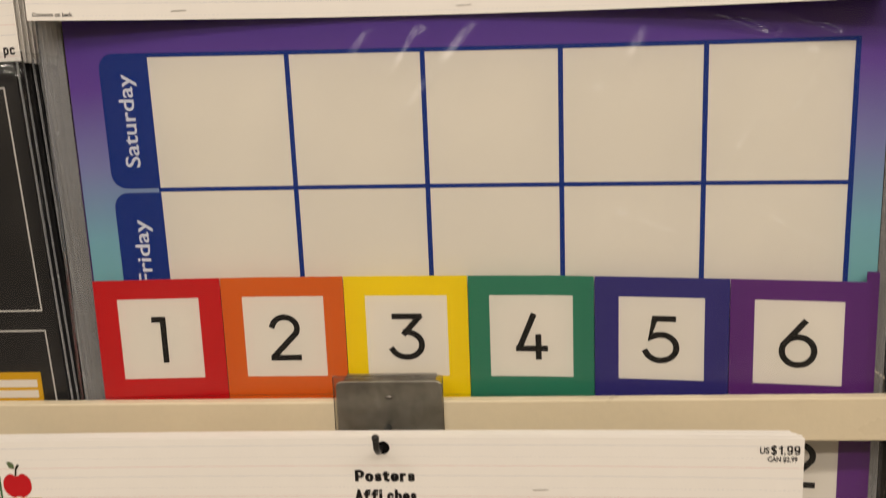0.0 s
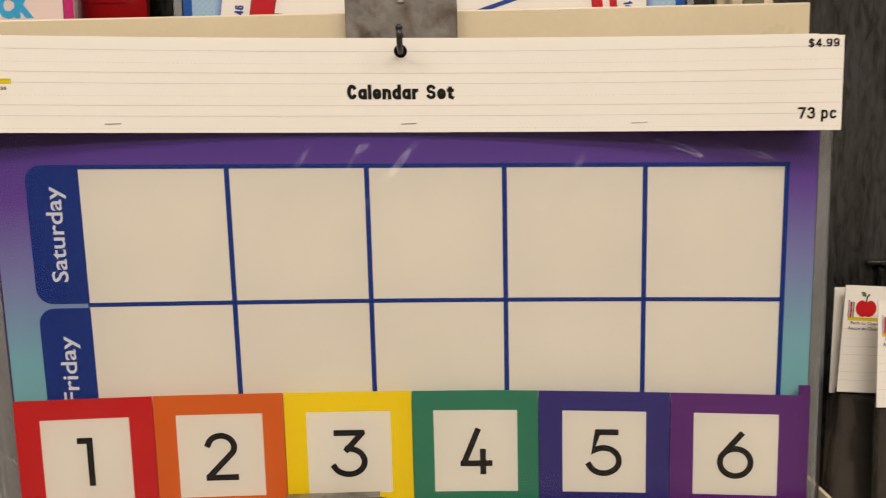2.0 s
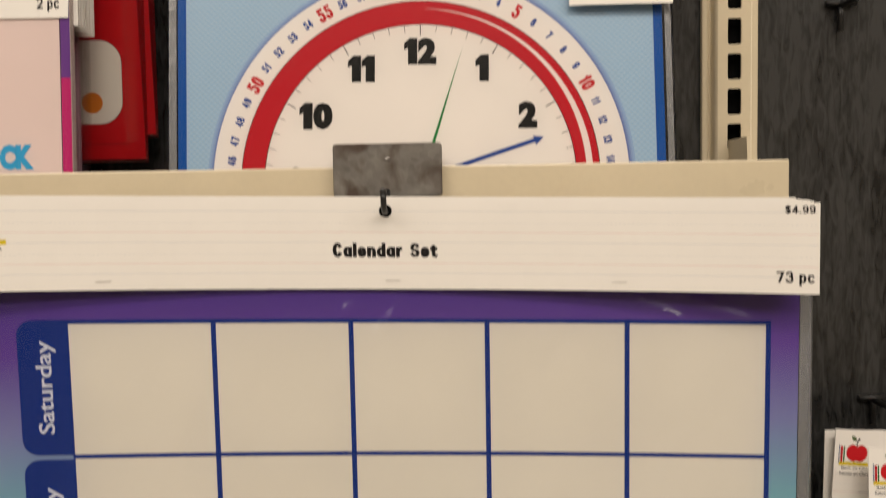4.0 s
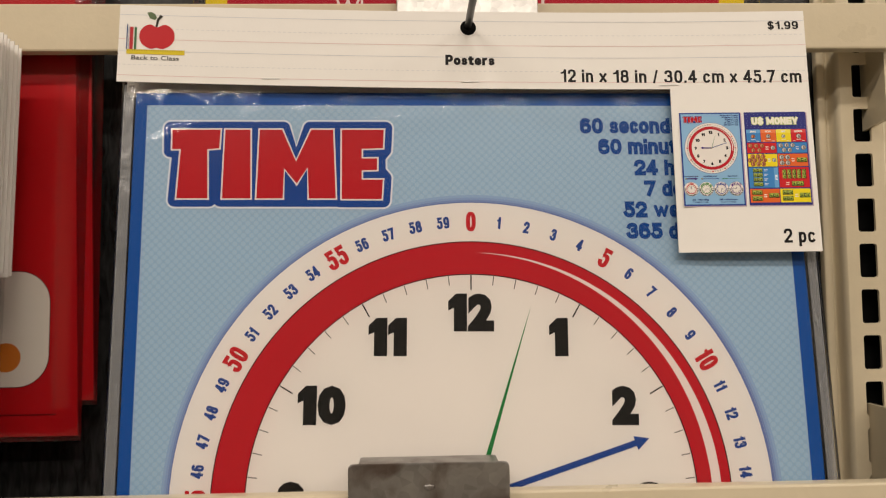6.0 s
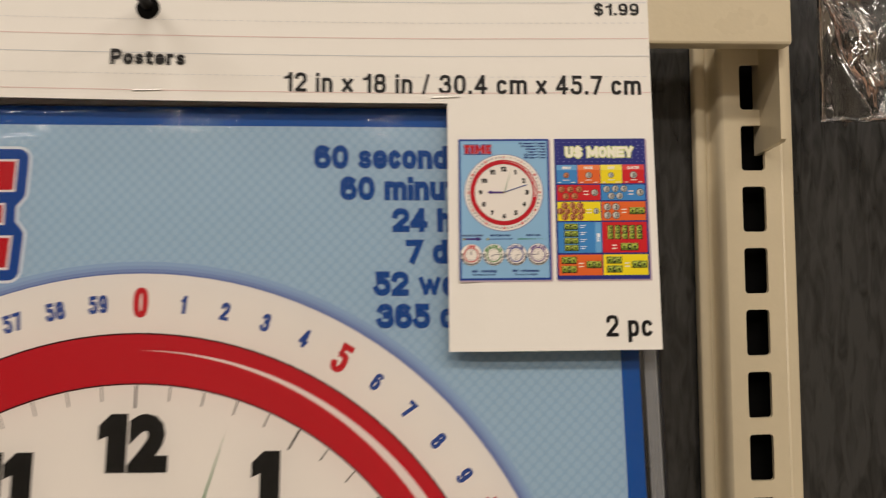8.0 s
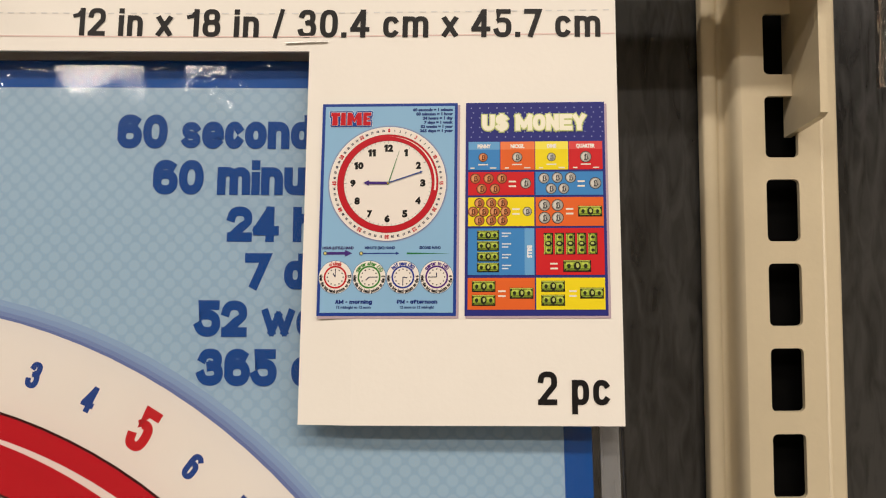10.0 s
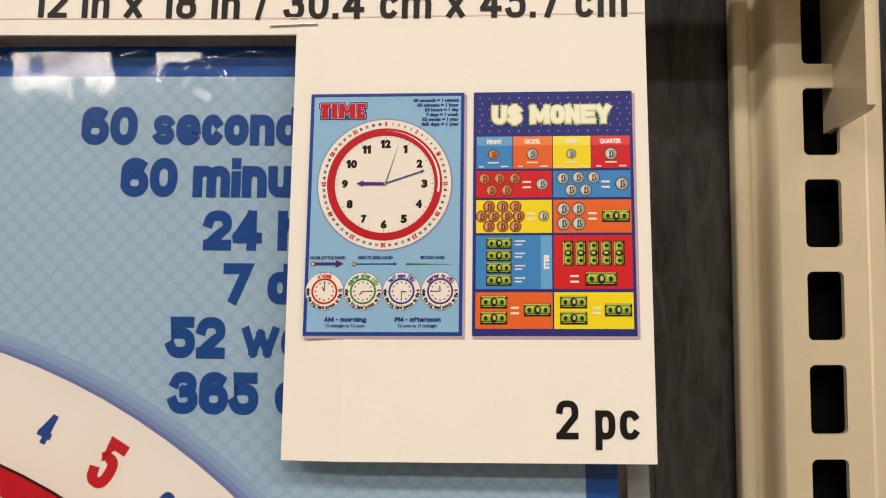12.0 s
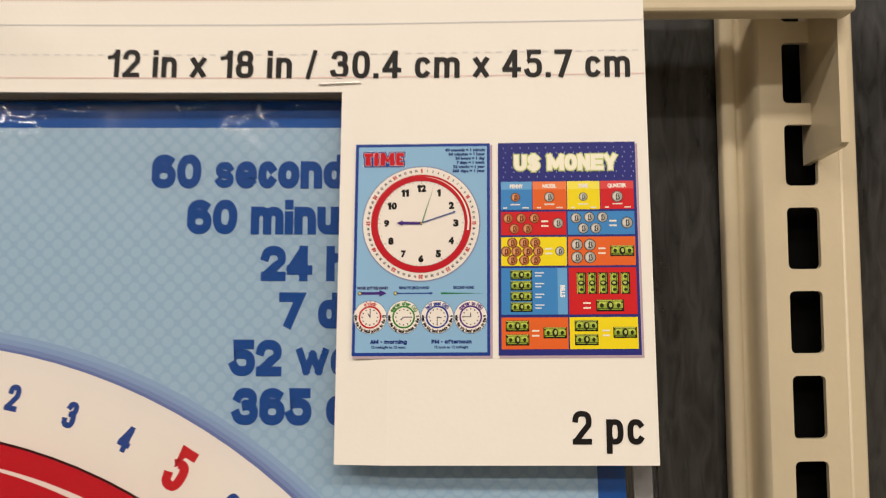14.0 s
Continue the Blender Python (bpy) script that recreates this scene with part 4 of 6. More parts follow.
def mini_clock_poster(sheet, x0, z0, x1, z1, layer):
    """The small picture of the clock poster on the flag."""
    w, h = x1 - x0, z1 - z0
    u = lambda a: x0 + w * a
    v = lambda b: z1 - h * b
    # printed drop shadow, a mauve rectangle set off to the right and down
    sheet.rect("printed_drop_shadow", ink("b9a6b4"), x0 + 0.0002, z0 - 0.0005, x1 + 0.0005, z1 - 0.0004, layer - 0.5)
    sheet.rect("picture_border", ink("1f3f96"), x0, z0, x1, z1, layer)
    sheet.rect("picture_ground", ink("8dbbe0"), u(0.022), v(0.985), u(0.978), v(0.014), layer + 0.5)
    title_print(sheet, u(0.06), v(0.042), w * 0.30, layer + 1, "picture_title")
    for i, (fact, _, _) in enumerate(FACTS):
        sheet.text("picture_facts", ink("27407f"), fact, u(0.965), v(0.038 + 0.0205 * i), h * 0.0125, layer + 1, bold=0.07, align="right", width=w * (0.30, 0.275, 0.225, 0.215, 0.24, 0.245)[i])
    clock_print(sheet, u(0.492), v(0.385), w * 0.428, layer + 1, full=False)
    for a, b, c, word in ((0.03, 0.255, "332a66", "HOUR (LITTLE) HAND"), (0.335, 0.555, "27407f", "MINUTE (BIG) HAND"), (0.73, 0.885, "27407f", "SECOND HAND")):
        sheet.text("caption", ink(c), word, u(a), v(0.694), h * 0.0115, layer + 1, width=w * (b - a), bold=0.06)
    arrow_print(sheet, "purple_arrow", ink("43297c"), u(0.05), v(0.713), u(0.245), v(0.713), h * 0.0125, h * 0.033, layer + 1)
    arrow_print(sheet, "blue_arrow", ink("233f92"), u(0.31), v(0.714), u(0.585), v(0.714), h * 0.0055, h * 0.015, layer + 1)
    for a, b in ((0.05, 0.713), (0.31, 0.714)):
        sheet.disc("arrow_ring", ink("2a2f5a"), u(a), v(b), w * 0.0145, layer + 1.5, 14)
        sheet.disc("arrow_pivot", ink("d8cf7a"), u(a), v(b), w * 0.0095, layer + 1.8, 14)
    sheet.poly("green_needle", ink("1f7a3c"), [(u(0.64), v(0.7105)), (u(0.64), v(0.7185)), (u(0.955), v(0.7155))], layer + 1)
    for i, (c, hr, mn, above, hour) in enumerate((("c4161f", 330, 0, "o'clock", "12"), ("3f8a3a", 225, 90, "quarter after (15)", "3"), ("2c3f9a", 100, 180, "half past (30)", "6"), ("5a2f86", 355, 270, "quarter to (45)", "9"))):
        cx, cz, r = u(0.128 + 0.2435 * i), v(0.823), w * 0.118
        e = 0.1 * i
        sheet.disc("dial_edge", ink("5d7fae"), cx, cz, r * 1.03, layer + 0.8 + e, 36)
        sheet.disc("small_dial", ink("f1ebe3"), cx, cz, r, layer + 1.2 + e, 36)
        sheet.ring("small_ring", ink(c), cx, cz, r * 0.60, r * 0.70, layer + 1.7 + e, 36)
        curved_words(sheet, "small_caption", ink("1d1d26"), "when the big hand points to the " + hour, cx, cz, r * 0.86, r * 0.185, layer + 1.8 + e, 270, True, 0.47)
        curved_words(sheet, "small_caption_top", ink(c), above, cx, cz, r * 0.85, r * 0.22, layer + 1.8 + e, 90, False, 0.50)
        for q in range(12):
            a = math.tau * q / 12
            sheet.disc("small_numeral", ink("222222"), cx + r * 0.48 * math.cos(a), cz + r * 0.48 * math.sin(a), r * 0.045, layer + 1.8 + e, 6)
        for ang, ln, wd in ((hr, 0.27, 0.06), (mn, 0.45, 0.045)):
            a = math.pi / 2 - radians(ang)
            sheet.bar("small_pointer", ink("333355"), cx, cz, cx + r * ln * math.cos(a), cz + r * ln * math.sin(a), r * wd, r * wd, layer + 2.2 + e)
    drawn(sheet, "picture_morning", ink("1d3480"), "AM - morning", u(0.265), v(0.945), h * 0.0185, layer + 1, HEAVY, width=w * 0.265, align="center")
    drawn(sheet, "picture_afternoon", ink("1d3480"), "PM - afternoon", u(0.72), v(0.945), h * 0.0185, layer + 1, HEAVY, width=w * 0.29, align="center")
    sheet.text("fine_words", ink("27407f"), "12 midnight to 12 noon", u(0.265), v(0.966), h * 0.0115, layer + 1, bold=0.04, align="center", width=w * 0.245)
    sheet.text("fine_words", ink("27407f"), "12 noon to 12 midnight", u(0.72), v(0.966), h * 0.0115, layer + 1, bold=0.04, align="center", width=w * 0.245)


def mini_money_poster(sheet, x0, z0, x1, z1, layer):
    """The small picture of the money poster on the flag."""
    w, h = x1 - x0, z1 - z0
    u = lambda a: x0 + w * a
    v = lambda b: z1 - h * b
    BLUE, ORANGE, YELLOW, RED = "3f88cc", "e4672a", "f2dc1c", "cf1f26"
    # the same printed drop shadow below and right of this picture
    sheet.rect("printed_drop_shadow", ink("b9a6b4"), x0 + 0.0002, z0 - 0.0005, x1 + 0.0005, z1 - 0.0004, layer - 0.5)
    sheet.rect("picture_border", ink("2a2f80"), x0, z0, x1, z1, layer)
    for i in range(16):
        for j in range(7):
            sheet.rect("title_dot", ink("8d93c4"), u(0.035 + 0.062 * i + 0.015 * (j % 2)), v(0.023 + 0.0235 * j + 0.006), u(0.043 + 0.062 * i + 0.015 * (j % 2)), v(0.023 + 0.0235 * j), layer + 0.3)
    drawn(sheet, "money_title_glow", ink("a9b98a"), "U$ MONEY", u(0.49), v(0.137), h * 0.077, layer + 1, HEAVY, width=w * 0.745, align="center", grow=0.15)
    drawn(sheet, "money_title_edge", ink("d3de8e"), "U$ MONEY", u(0.49), v(0.137), h * 0.077, layer + 1.7, HEAVY, width=w * 0.745, align="center", grow=0.09)
    drawn(sheet, "money_title", ink("f7f5e2"), "U$ MONEY", u(0.49), v(0.137), h * 0.077, layer + 2.4, HEAVY, width=w * 0.745, align="center", grow=0.0)
    cells = [(0.02, 0.245, 0.19, 0.325, BLUE), (0.25, 0.495, 0.19, 0.325, ORANGE), (0.50, 0.735, 0.19, 0.325, YELLOW), (0.74, 0.98, 0.19, 0.325, RED),
             (0.02, 0.49, 0.335, 0.445, RED), (0.50, 0.98, 0.335, 0.445, BLUE), (0.02, 0.49, 0.455, 0.59, YELLOW), (0.50, 0.98, 0.455, 0.59, ORANGE),
             (0.02, 0.49, 0.60, 0.815, BLUE), (0.50, 0.98, 0.60, 0.815, RED), (0.02, 0.49, 0.828, 0.972, ORANGE), (0.50, 0.98, 0.828, 0.972, YELLOW)]
    for a, b, c, d, col in cells:
        sheet.rect("coloured_field", ink(col), u(a), v(d), u(b), v(c), layer + 0.7)
    for a, b, t, col in ((0.02, 0.245, "PENNY", "a9744a"), (0.25, 0.495, "NICKEL", "9a9a96"), (0.50, 0.735, "DIME", "a8a8a4"), (0.74, 0.98, "QUARTER", "9a9a96")):
        sheet.rect("label_band", ink({"PENNY": "6aa8dc", "NICKEL": "ee8450", "DIME": "f6e85a", "QUARTER": "dc4a4a"}[t]), u(a), v(0.228), u(b), v(0.19), layer + 0.9)
        sheet.text("coin_name", ink("f2eee8"), t, u((a + b) / 2), v(0.2205), h * 0.0165, layer + 1.2, bold=0.06, align="center", squash=0.78)
    COPPER, SILVER = "b4683c", "a3a29c"

    def coin(a, b, r, col):
        """A coin with a dark rim, a light face, a printed highlight and relief as plain patches."""
        r *= 0.88
        dark, light = ("5a2c14", "d99a6a") if col == COPPER else ("4a4a4c", "d4d3cc")
        at = lambda x, y: (u(a) + w * r * x, v(b) + w * r * y)
        sheet.disc("coin_edge", ink("2c2420"), u(a), v(b), w * r * 1.06, layer + 1, 20)
        sheet.disc("coin", ink(col), u(a), v(b), w * r * 0.94, layer + 1.3, 20)
        # light crescent: the coin's highlight as printed colour
        sheet.poly("coin_relief_and_highlight", ink(light), [at(math.cos(q / 8 * math.pi) * 0.78, math.sin(q / 8 * math.pi) * 0.78) for q in range(3, 12)] + [at(-0.25, 0.05)], layer + 1.5)
        sheet.poly("coin_relief_and_highlight", ink(dark), [at(x, y) for x, y in ((-0.05, 0.62), (0.30, 0.45), (0.34, 0.05), (0.55, -0.30), (0.20, -0.62), (-0.35, -0.58), (-0.08, -0.15), (-0.28, 0.25))], layer + 1.7)
        sheet.poly("coin_relief_and_highlight", ink(light), [at(x, y) for x, y in ((0.02, 0.42), (0.18, 0.30), (0.16, -0.05), (0.28, -0.34), (0.02, -0.42), (0.04, 0.05))], layer + 1.9)

    def note(a, b, ww, hh):
        """A banknote: black border, yellow-green field, dark oval in its middle and rosettes to both sides."""
        tall = ww * w < hh * h
        la, lb = (hh * h, ww * w) if tall else (ww * w, hh * h)
        mx, mz = u(a + ww / 2), v(b + hh / 2)
        at = lambda x, y: (mx - y * lb, mz + x * la) if tall else (mx + x * la, mz + y * lb)
        block = lambda name, col, xa, ya, xb, yb, lay: sheet.poly(name, ink(col), [at(xa, ya), at(xb, ya), at(xb, yb), at(xa, yb)], layer + lay)
        block("note_edge", "15180f", -0.5, -0.5, 0.5, 0.5, 1)
        block("note_frame", "c7cf62", -0.485, 0.40, 0.46, 0.47, 1.2)
        block("note", "9db33a", -0.46, -0.36, 0.46, 0.36, 1.3)
        block("note_frame", "55661f", -0.40, -0.30, 0.40, -0.20, 1.5)
        block("note_frame", "c3d05c", -0.40, 0.10, -0.16, 0.28, 1.5)
        block("note_frame", "c3d05c", 0.16, 0.10, 0.40, 0.28, 1.5)
        oval = [(0.13 * math.cos(q / 6 * math.pi), 0.36 * math.sin(q / 6 * math.pi)) for q in range(12)]
        sheet.poly("note_oval", ink("1c2211"), [at(*p) for p in oval], layer + 1.7)
        sheet.poly("note_oval", ink("b9c46a"), [at(x * 0.45 + 0.015, y * 0.55 + 0.04) for x, y in oval], layer + 1.9)
        for q in (-0.30, 0.30):
            sheet.poly("note_oval", ink("27301a"), [at(x * 0.55 + q, y * 0.55) for x, y in oval], layer + 1.7)
        for qx in (-0.43, 0.43):
            for qy in (-0.28, 0.28):
                block("note_frame", "27301a", qx - 0.025, qy - 0.07, qx + 0.025, qy + 0.07, 1.6)

    def equals(a, b):
        for q in (-0.011, 0.011):
            sheet.rect("equals_sign", ink("f0e8d8"), u(a - 0.026), v(b + q + 0.004), u(a + 0.026), v(b + q - 0.004), layer + 1.2)

    for a, r, col in ((0.125, 0.036, COPPER), (0.37, 0.040, SILVER), (0.615, 0.034, SILVER), (0.86, 0.045, SILVER)):
        coin(a, 0.265, r, col)
        sheet.rect("value_bar", ink("e9e4da"), u(a - 0.035), v(0.303), u(a + 0.035), v(0.297), layer + 1.2)
        sheet.rect("value_bar", ink("e9e4da"), u(a - 0.09), v(0.319), u(a - 0.06), v(0.313), layer + 1.2)
        sheet.rect("value_bar", ink("e9e4da"), u(a + 0.05), v(0.319), u(a + 0.095), v(0.313), layer + 1.2)
    for a, b in ((0.07, 0.366), (0.165, 0.366), (0.26, 0.366), (0.115, 0.415), (0.21, 0.415)):
        coin(a, b, 0.040, COPPER)
    equals(0.335, 0.392)
    coin(0.43, 0.39, 0.042, SILVER)
    for a, b in ((0.56, 0.366), (0.655, 0.363), (0.75, 0.363), (0.61, 0.415), (0.70, 0.415)):
        coin(a, b, 0.042, SILVER)
    equals(0.825, 0.392)
    coin(0.925, 0.39, 0.046, SILVER)
    for j, (a, b) in enumerate([(0.10, 0.482), (0.185, 0.482), (0.265, 0.482), (0.055, 0.522), (0.13, 0.522), (0.21, 0.522), (0.285, 0.522), (0.10, 0.563), (0.185, 0.563), (0.265, 0.563)]):
        coin(a, b, 0.040, COPPER)
    equals(0.36, 0.522)
    coin(0.44, 0.522, 0.036, SILVER)
    for a, b in ((0.562, 0.493), (0.655, 0.493), (0.562, 0.552), (0.655, 0.552)):
        coin(a, b, 0.046, SILVER)
    equals(0.74, 0.522)
    note(0.80, 0.497, 0.17, 0.05)
    for j in range(4):
        note(0.085, 0.61 + 0.0495 * j, 0.155, 0.044)
        sheet.rect("value_bar", ink("d5e2ee"), u(0.26), v(0.626 + 0.0495 * j), u(0.325), v(0.620 + 0.0495 * j), layer + 1.2)
        sheet.rect("value_bar", ink("d5e2ee"), u(0.26), v(0.640 + 0.0495 * j), u(0.305), v(0.634 + 0.0495 * j), layer + 1.2)
    sheet.rect("side_band", ink("6aa8dc"), u(0.42), v(0.815), u(0.488), v(0.60), layer + 0.9)
    sheet.text("bills_word", ink("eef2f5"), "BILLS", u(0.455), v(0.718), h * 0.019, layer + 1.2, bold=0.06, align="center", turn=-90, squash=0.9)
    for j in range(5):
        note(0.555 + 0.078 * j, 0.622, 0.066, 0.10)
    equals(0.625, 0.775)
    note(0.69, 0.748, 0.195, 0.054)
    for a, col in ((0.05, 0), (0.535, 0)):
        note(a, 0.842, 0.165, 0.05)
        note(a, 0.905, 0.165, 0.05)
    equals(0.26, 0.90)
    note(0.315, 0.873, 0.165, 0.05)
    equals(0.755, 0.90)
    note(0.805, 0.873, 0.165, 0.05)


HDR = {"l": -0.1640, "r": 0.1565, "top": 1.5250, "bot": 1.4872, "flag_l": 0.0927, "flag_z": 1.4105}


class FlagSheet(Sheet):
    """The header card, pulled a little aside where its flag hangs."""

    def at(self, x, z, layer=0.0):
        e = max(0.0, min(1.0, (x - 0.05) / 0.07))
        return Sheet.at(self, x + 0.0194 * (z - 1.41) * e * e * (3 - 2 * e), z, layer)


def poster_header(sheet, t):
    """The L-shaped white header card of a poster pack, with the flag that hangs down at its end."""
    h = HDR
    # upper band in strips, then the flag below it
    bm = bmesh.new()
    th = 0.0007
    xs = [h["l"] + (h["r"] - h["l"]) * i / 24 for i in range(25)]
    j = min(range(25), key=lambda i: abs(xs[i] - h["flag_l"]))
    xs[j] = h["flag_l"]
    zs = [h["flag_z"] + (h["bot"] - h["flag_z"]) * i / 4 for i in range(5)] + [h["bot"] + (h["top"] - h["bot"]) * i / 2 for i in (1, 2)]
    cache = {}

    def vert(i, k, b):
        if (i, k, b) not in cache:
            p = Vector(sheet.at(xs[i], zs[k]))
            cache[(i, k, b)] = bm.verts.new(p + Vector((0, th * b, 0)))
        return cache[(i, k, b)]

    cells = {(i, k) for i in range(24) for k in range(6) if k >= 4 or i >= j}
    for i, k in cells:
        for b in (0, 1):
            bm.faces.new([vert(i, k, b), vert(i + 1, k, b), vert(i + 1, k + 1, b), vert(i, k + 1, b)])
        for (di, dk), (p, q) in {(-1, 0): ((0, 0), (0, 1)), (1, 0): ((1, 0), (1, 1)), (0, -1): ((0, 0), (1, 0)), (0, 1): ((0, 1), (1, 1))}.items():
            if (i + di, k + dk) not in cells:
                a0, b0 = (i + p[0], k + p[1]), (i + q[0], k + q[1])
                bm.faces.new([vert(*a0, 0), vert(*b0, 0), vert(*b0, 1), vert(*a0, 1)])
    bmesh.ops.recalc_face_normals(bm, faces=bm.faces)
    return part("header_card", bm, CARD, t, "white card header with ruled writing lines", smooth=False)


# folds of the film under the header: two long low ones, many short ones that slant, and the pulled corners
CLOCK_CREASES = [(-0.055, 1.4832, -0.008, 1.4840, 0.0012, 0.0016), (0.000, 1.4775, 0.030, 1.4785, 0.0010, 0.0018), (-0.150, 1.4600, -0.125, 1.4700, 0.0007, 0.0018),
                 (-0.160, 1.4400, -0.152, 1.4880, 0.0012, 0.0017), (0.150, 1.4300, 0.153, 1.3300, 0.0011, 0.0017)]
pull = random.Random(5)
for k in range(30):
    px, pz, run, lean = pull.uniform(-0.150, 0.092), 1.4845 - abs(pull.gauss(0, 0.006)), pull.uniform(0.0025, 0.0065), pull.uniform(-0.9, 0.5)
    CLOCK_CREASES.append((px - run * math.cos(lean), pz - run * math.sin(lean), px + run * math.cos(lean), pz + run * math.sin(lean), pull.uniform(0.0005, 0.0011), pull.uniform(0.0012, 0.0018)))


def clock_pack():
    t = thing("poster_pack", (0.0, 0.617, 1.09), "clock poster in clear bag with white header card", "poster pack", group="hanging poster packs")
    sheet = Sheet(clock_shape, clock_sag)
    sheet.squeeze = (-0.02, 1.006, 0.0)
    body = part("poster_sheet", sheet.board(((-0.1555, 1.10), (0.1502, 1.4862)), 0.0006, 12), ink("0f52a2"), t, "light blue clock poster with dark blue border")
    sheet.rect("dotted_ground", DOTTED_BLUE, -0.1500, 1.106, 0.1446, 1.4801, 1, 1)
    title_print(sheet, -0.1385, 1.4690, 0.0995, 2)
    for text, x, z in FACTS:
        drawn(sheet, "facts_lettering", ink("0c4792"), text, x - 0.0008, z - 0.0026, 0.0075, 2, HEAVY, squash=0.90)
    sheet.squeeze = (-0.0016, 0.994, 0.02)
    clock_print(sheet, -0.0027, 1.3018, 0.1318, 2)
    sheet.squeeze = (-0.02, 1.006, 0.0)
    sheet.finish(body)
    hs = FlagSheet(clock_header_shape, header_sag)
    head = poster_header(hs, t)
    ruled_lines(hs, HDR["l"] + 0.0002, HDR["r"] - 0.0002, HDR["top"], HDR["bot"] - 0.0015, 0.0048)
    # the hole is a black disc on the card, its shade as colour
    hs.disc("hang_hole_shade", DARK, 0.0003, 1.5170, 0.0037, 1.6, 24)
    apple_mark(hs, -0.1600, 1.4972, -0.1328, 1.5218)
    drawn(hs, "posters_lettering", ink("171516"), "Posters", 0.0008, 1.4985, 0.0050, 2, PLAYFUL, width=0.0230, align="center")
    drawn(hs, "size_lettering", ink("171516"), "12 in x 18 in / 30.4 cm x 45.7 cm", 0.0428, 1.4906, 0.0062, 1.2, NARROW, width=0.1105, turn=-0.5, pivot=(0.0428, 1.4906))
    drawn(hs, "price_lettering", ink("171516"), "$1.99", 0.1392, 1.5160, 0.0039, 2, NARROW, width=0.0143)
    drawn(hs, "count_lettering", ink("171516"), "2 pc", 0.1397, 1.4145, 0.0064, 1.2, NARROW, width=0.0140)
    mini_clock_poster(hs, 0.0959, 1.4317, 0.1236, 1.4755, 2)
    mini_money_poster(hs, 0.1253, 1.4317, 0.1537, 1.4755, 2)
    hs.finish(head)
    for x, z in ((-0.0921, 1.4902), (0.0008, 1.4902), (0.0922, 1.4889)):
        staple(t, hs, x, z)
    part("bag", sheet.film(-0.1618, 1.09, 0.1565, 1.4935, 0.0022, 0.004, 3.0, 400, 150, 0.0008, CLOCK_CREASES, 1.8), FILM, t, "clear glossy plastic bag", smooth=True)
    for a, b in ((-0.1622, -0.1575), (0.1530, 0.1568)):
        part("bag_seam", Sheet(lambda x, z: clock_shape(x, z) + 0.0005, clock_sag).board(((a, 1.09), (b, 1.4900)), 0.0005, 4), FILM_EDGE, t, "grey heat-sealed seam of the bag")
    return t


clock_pack()


def plain_pack(label, x0, x1, top, bot, bottom, shape, sag, sheet_mat, group, flag=None, lower=None, made=None):
    """A pack further back in a stack: header card, sheet and bag."""
    t = thing("poster_pack", ((x0 + x1) / 2, shape((x0 + x1) / 2, top), bottom), label, "poster pack", group=group)
    s = (made or Sheet)(shape, sag)
    part("header_card", s.board(((x0, bot), (x1, top)), 0.0006, 10), CARD, t)
    if flag:
        part("flag", s.board(((flag[0], flag[1]), (x1, bot + 0.0004)), 0.0006, 4), CARD, t)
    low = lower or shape
    b = (made or Sheet)(lambda x, z: low(x, z) + 0.0016, sag)
    part("poster_sheet", b.board(((x0 + 0.008, bottom), (x1 - 0.010, bot - 0.002)), 0.0008, 8), sheet_mat, t)
    part("bag", b.film(x0 + 0.002, bottom - 0.004, x1 - 0.003, bot, 0.0009, 0.0012, x0 * 50 + shape(0, top) * 90, 14, 14, 0.0006, single=True), FILM, t, smooth=True)
    return t


for i in range(3):
    plain_pack("clock poster pack hanging behind the front one", -0.1630 - 0.0008 * i, 0.1572 - 0.0004 * i, 1.5240 - 0.001 * i, 1.4880, 1.11,
               lambda x, z, i=i: clock_shape(x, z) + 0.0055 + 0.0045 * i, clock_sag, ink("1c4a9e"), "hanging poster packs")


# ---- calendar packs ----
def cal_front(x, z):
    return 0.5680 - 0.16 * (x - 0.02) ** 2


def cal_shape(x, z):
    return cal_front(x, z) + 0.02 * (1.225 - max(z, 1.055))


def cal_header_shape(x, z):
    return 0.5650 - 0.40 * (x + 0.02) ** 2


def cal_sag(x):
    return -0.0205 * x


def card_sag(x):
    return cal_sag(x) - 0.0024 * max(0.0, (x - 0.03) / 0.14) - 0.0008 * max(0.0, (-0.16 - x) / 0.08)


NUMBER_CARDS = ("c3181f", "d46420", "efd20f", "2f7d63", "34307a", "5f2a78")
CARD_X = (-0.2504, -0.1725, -0.0970, -0.0213, 0.0542, 0.1328, 0.2108)


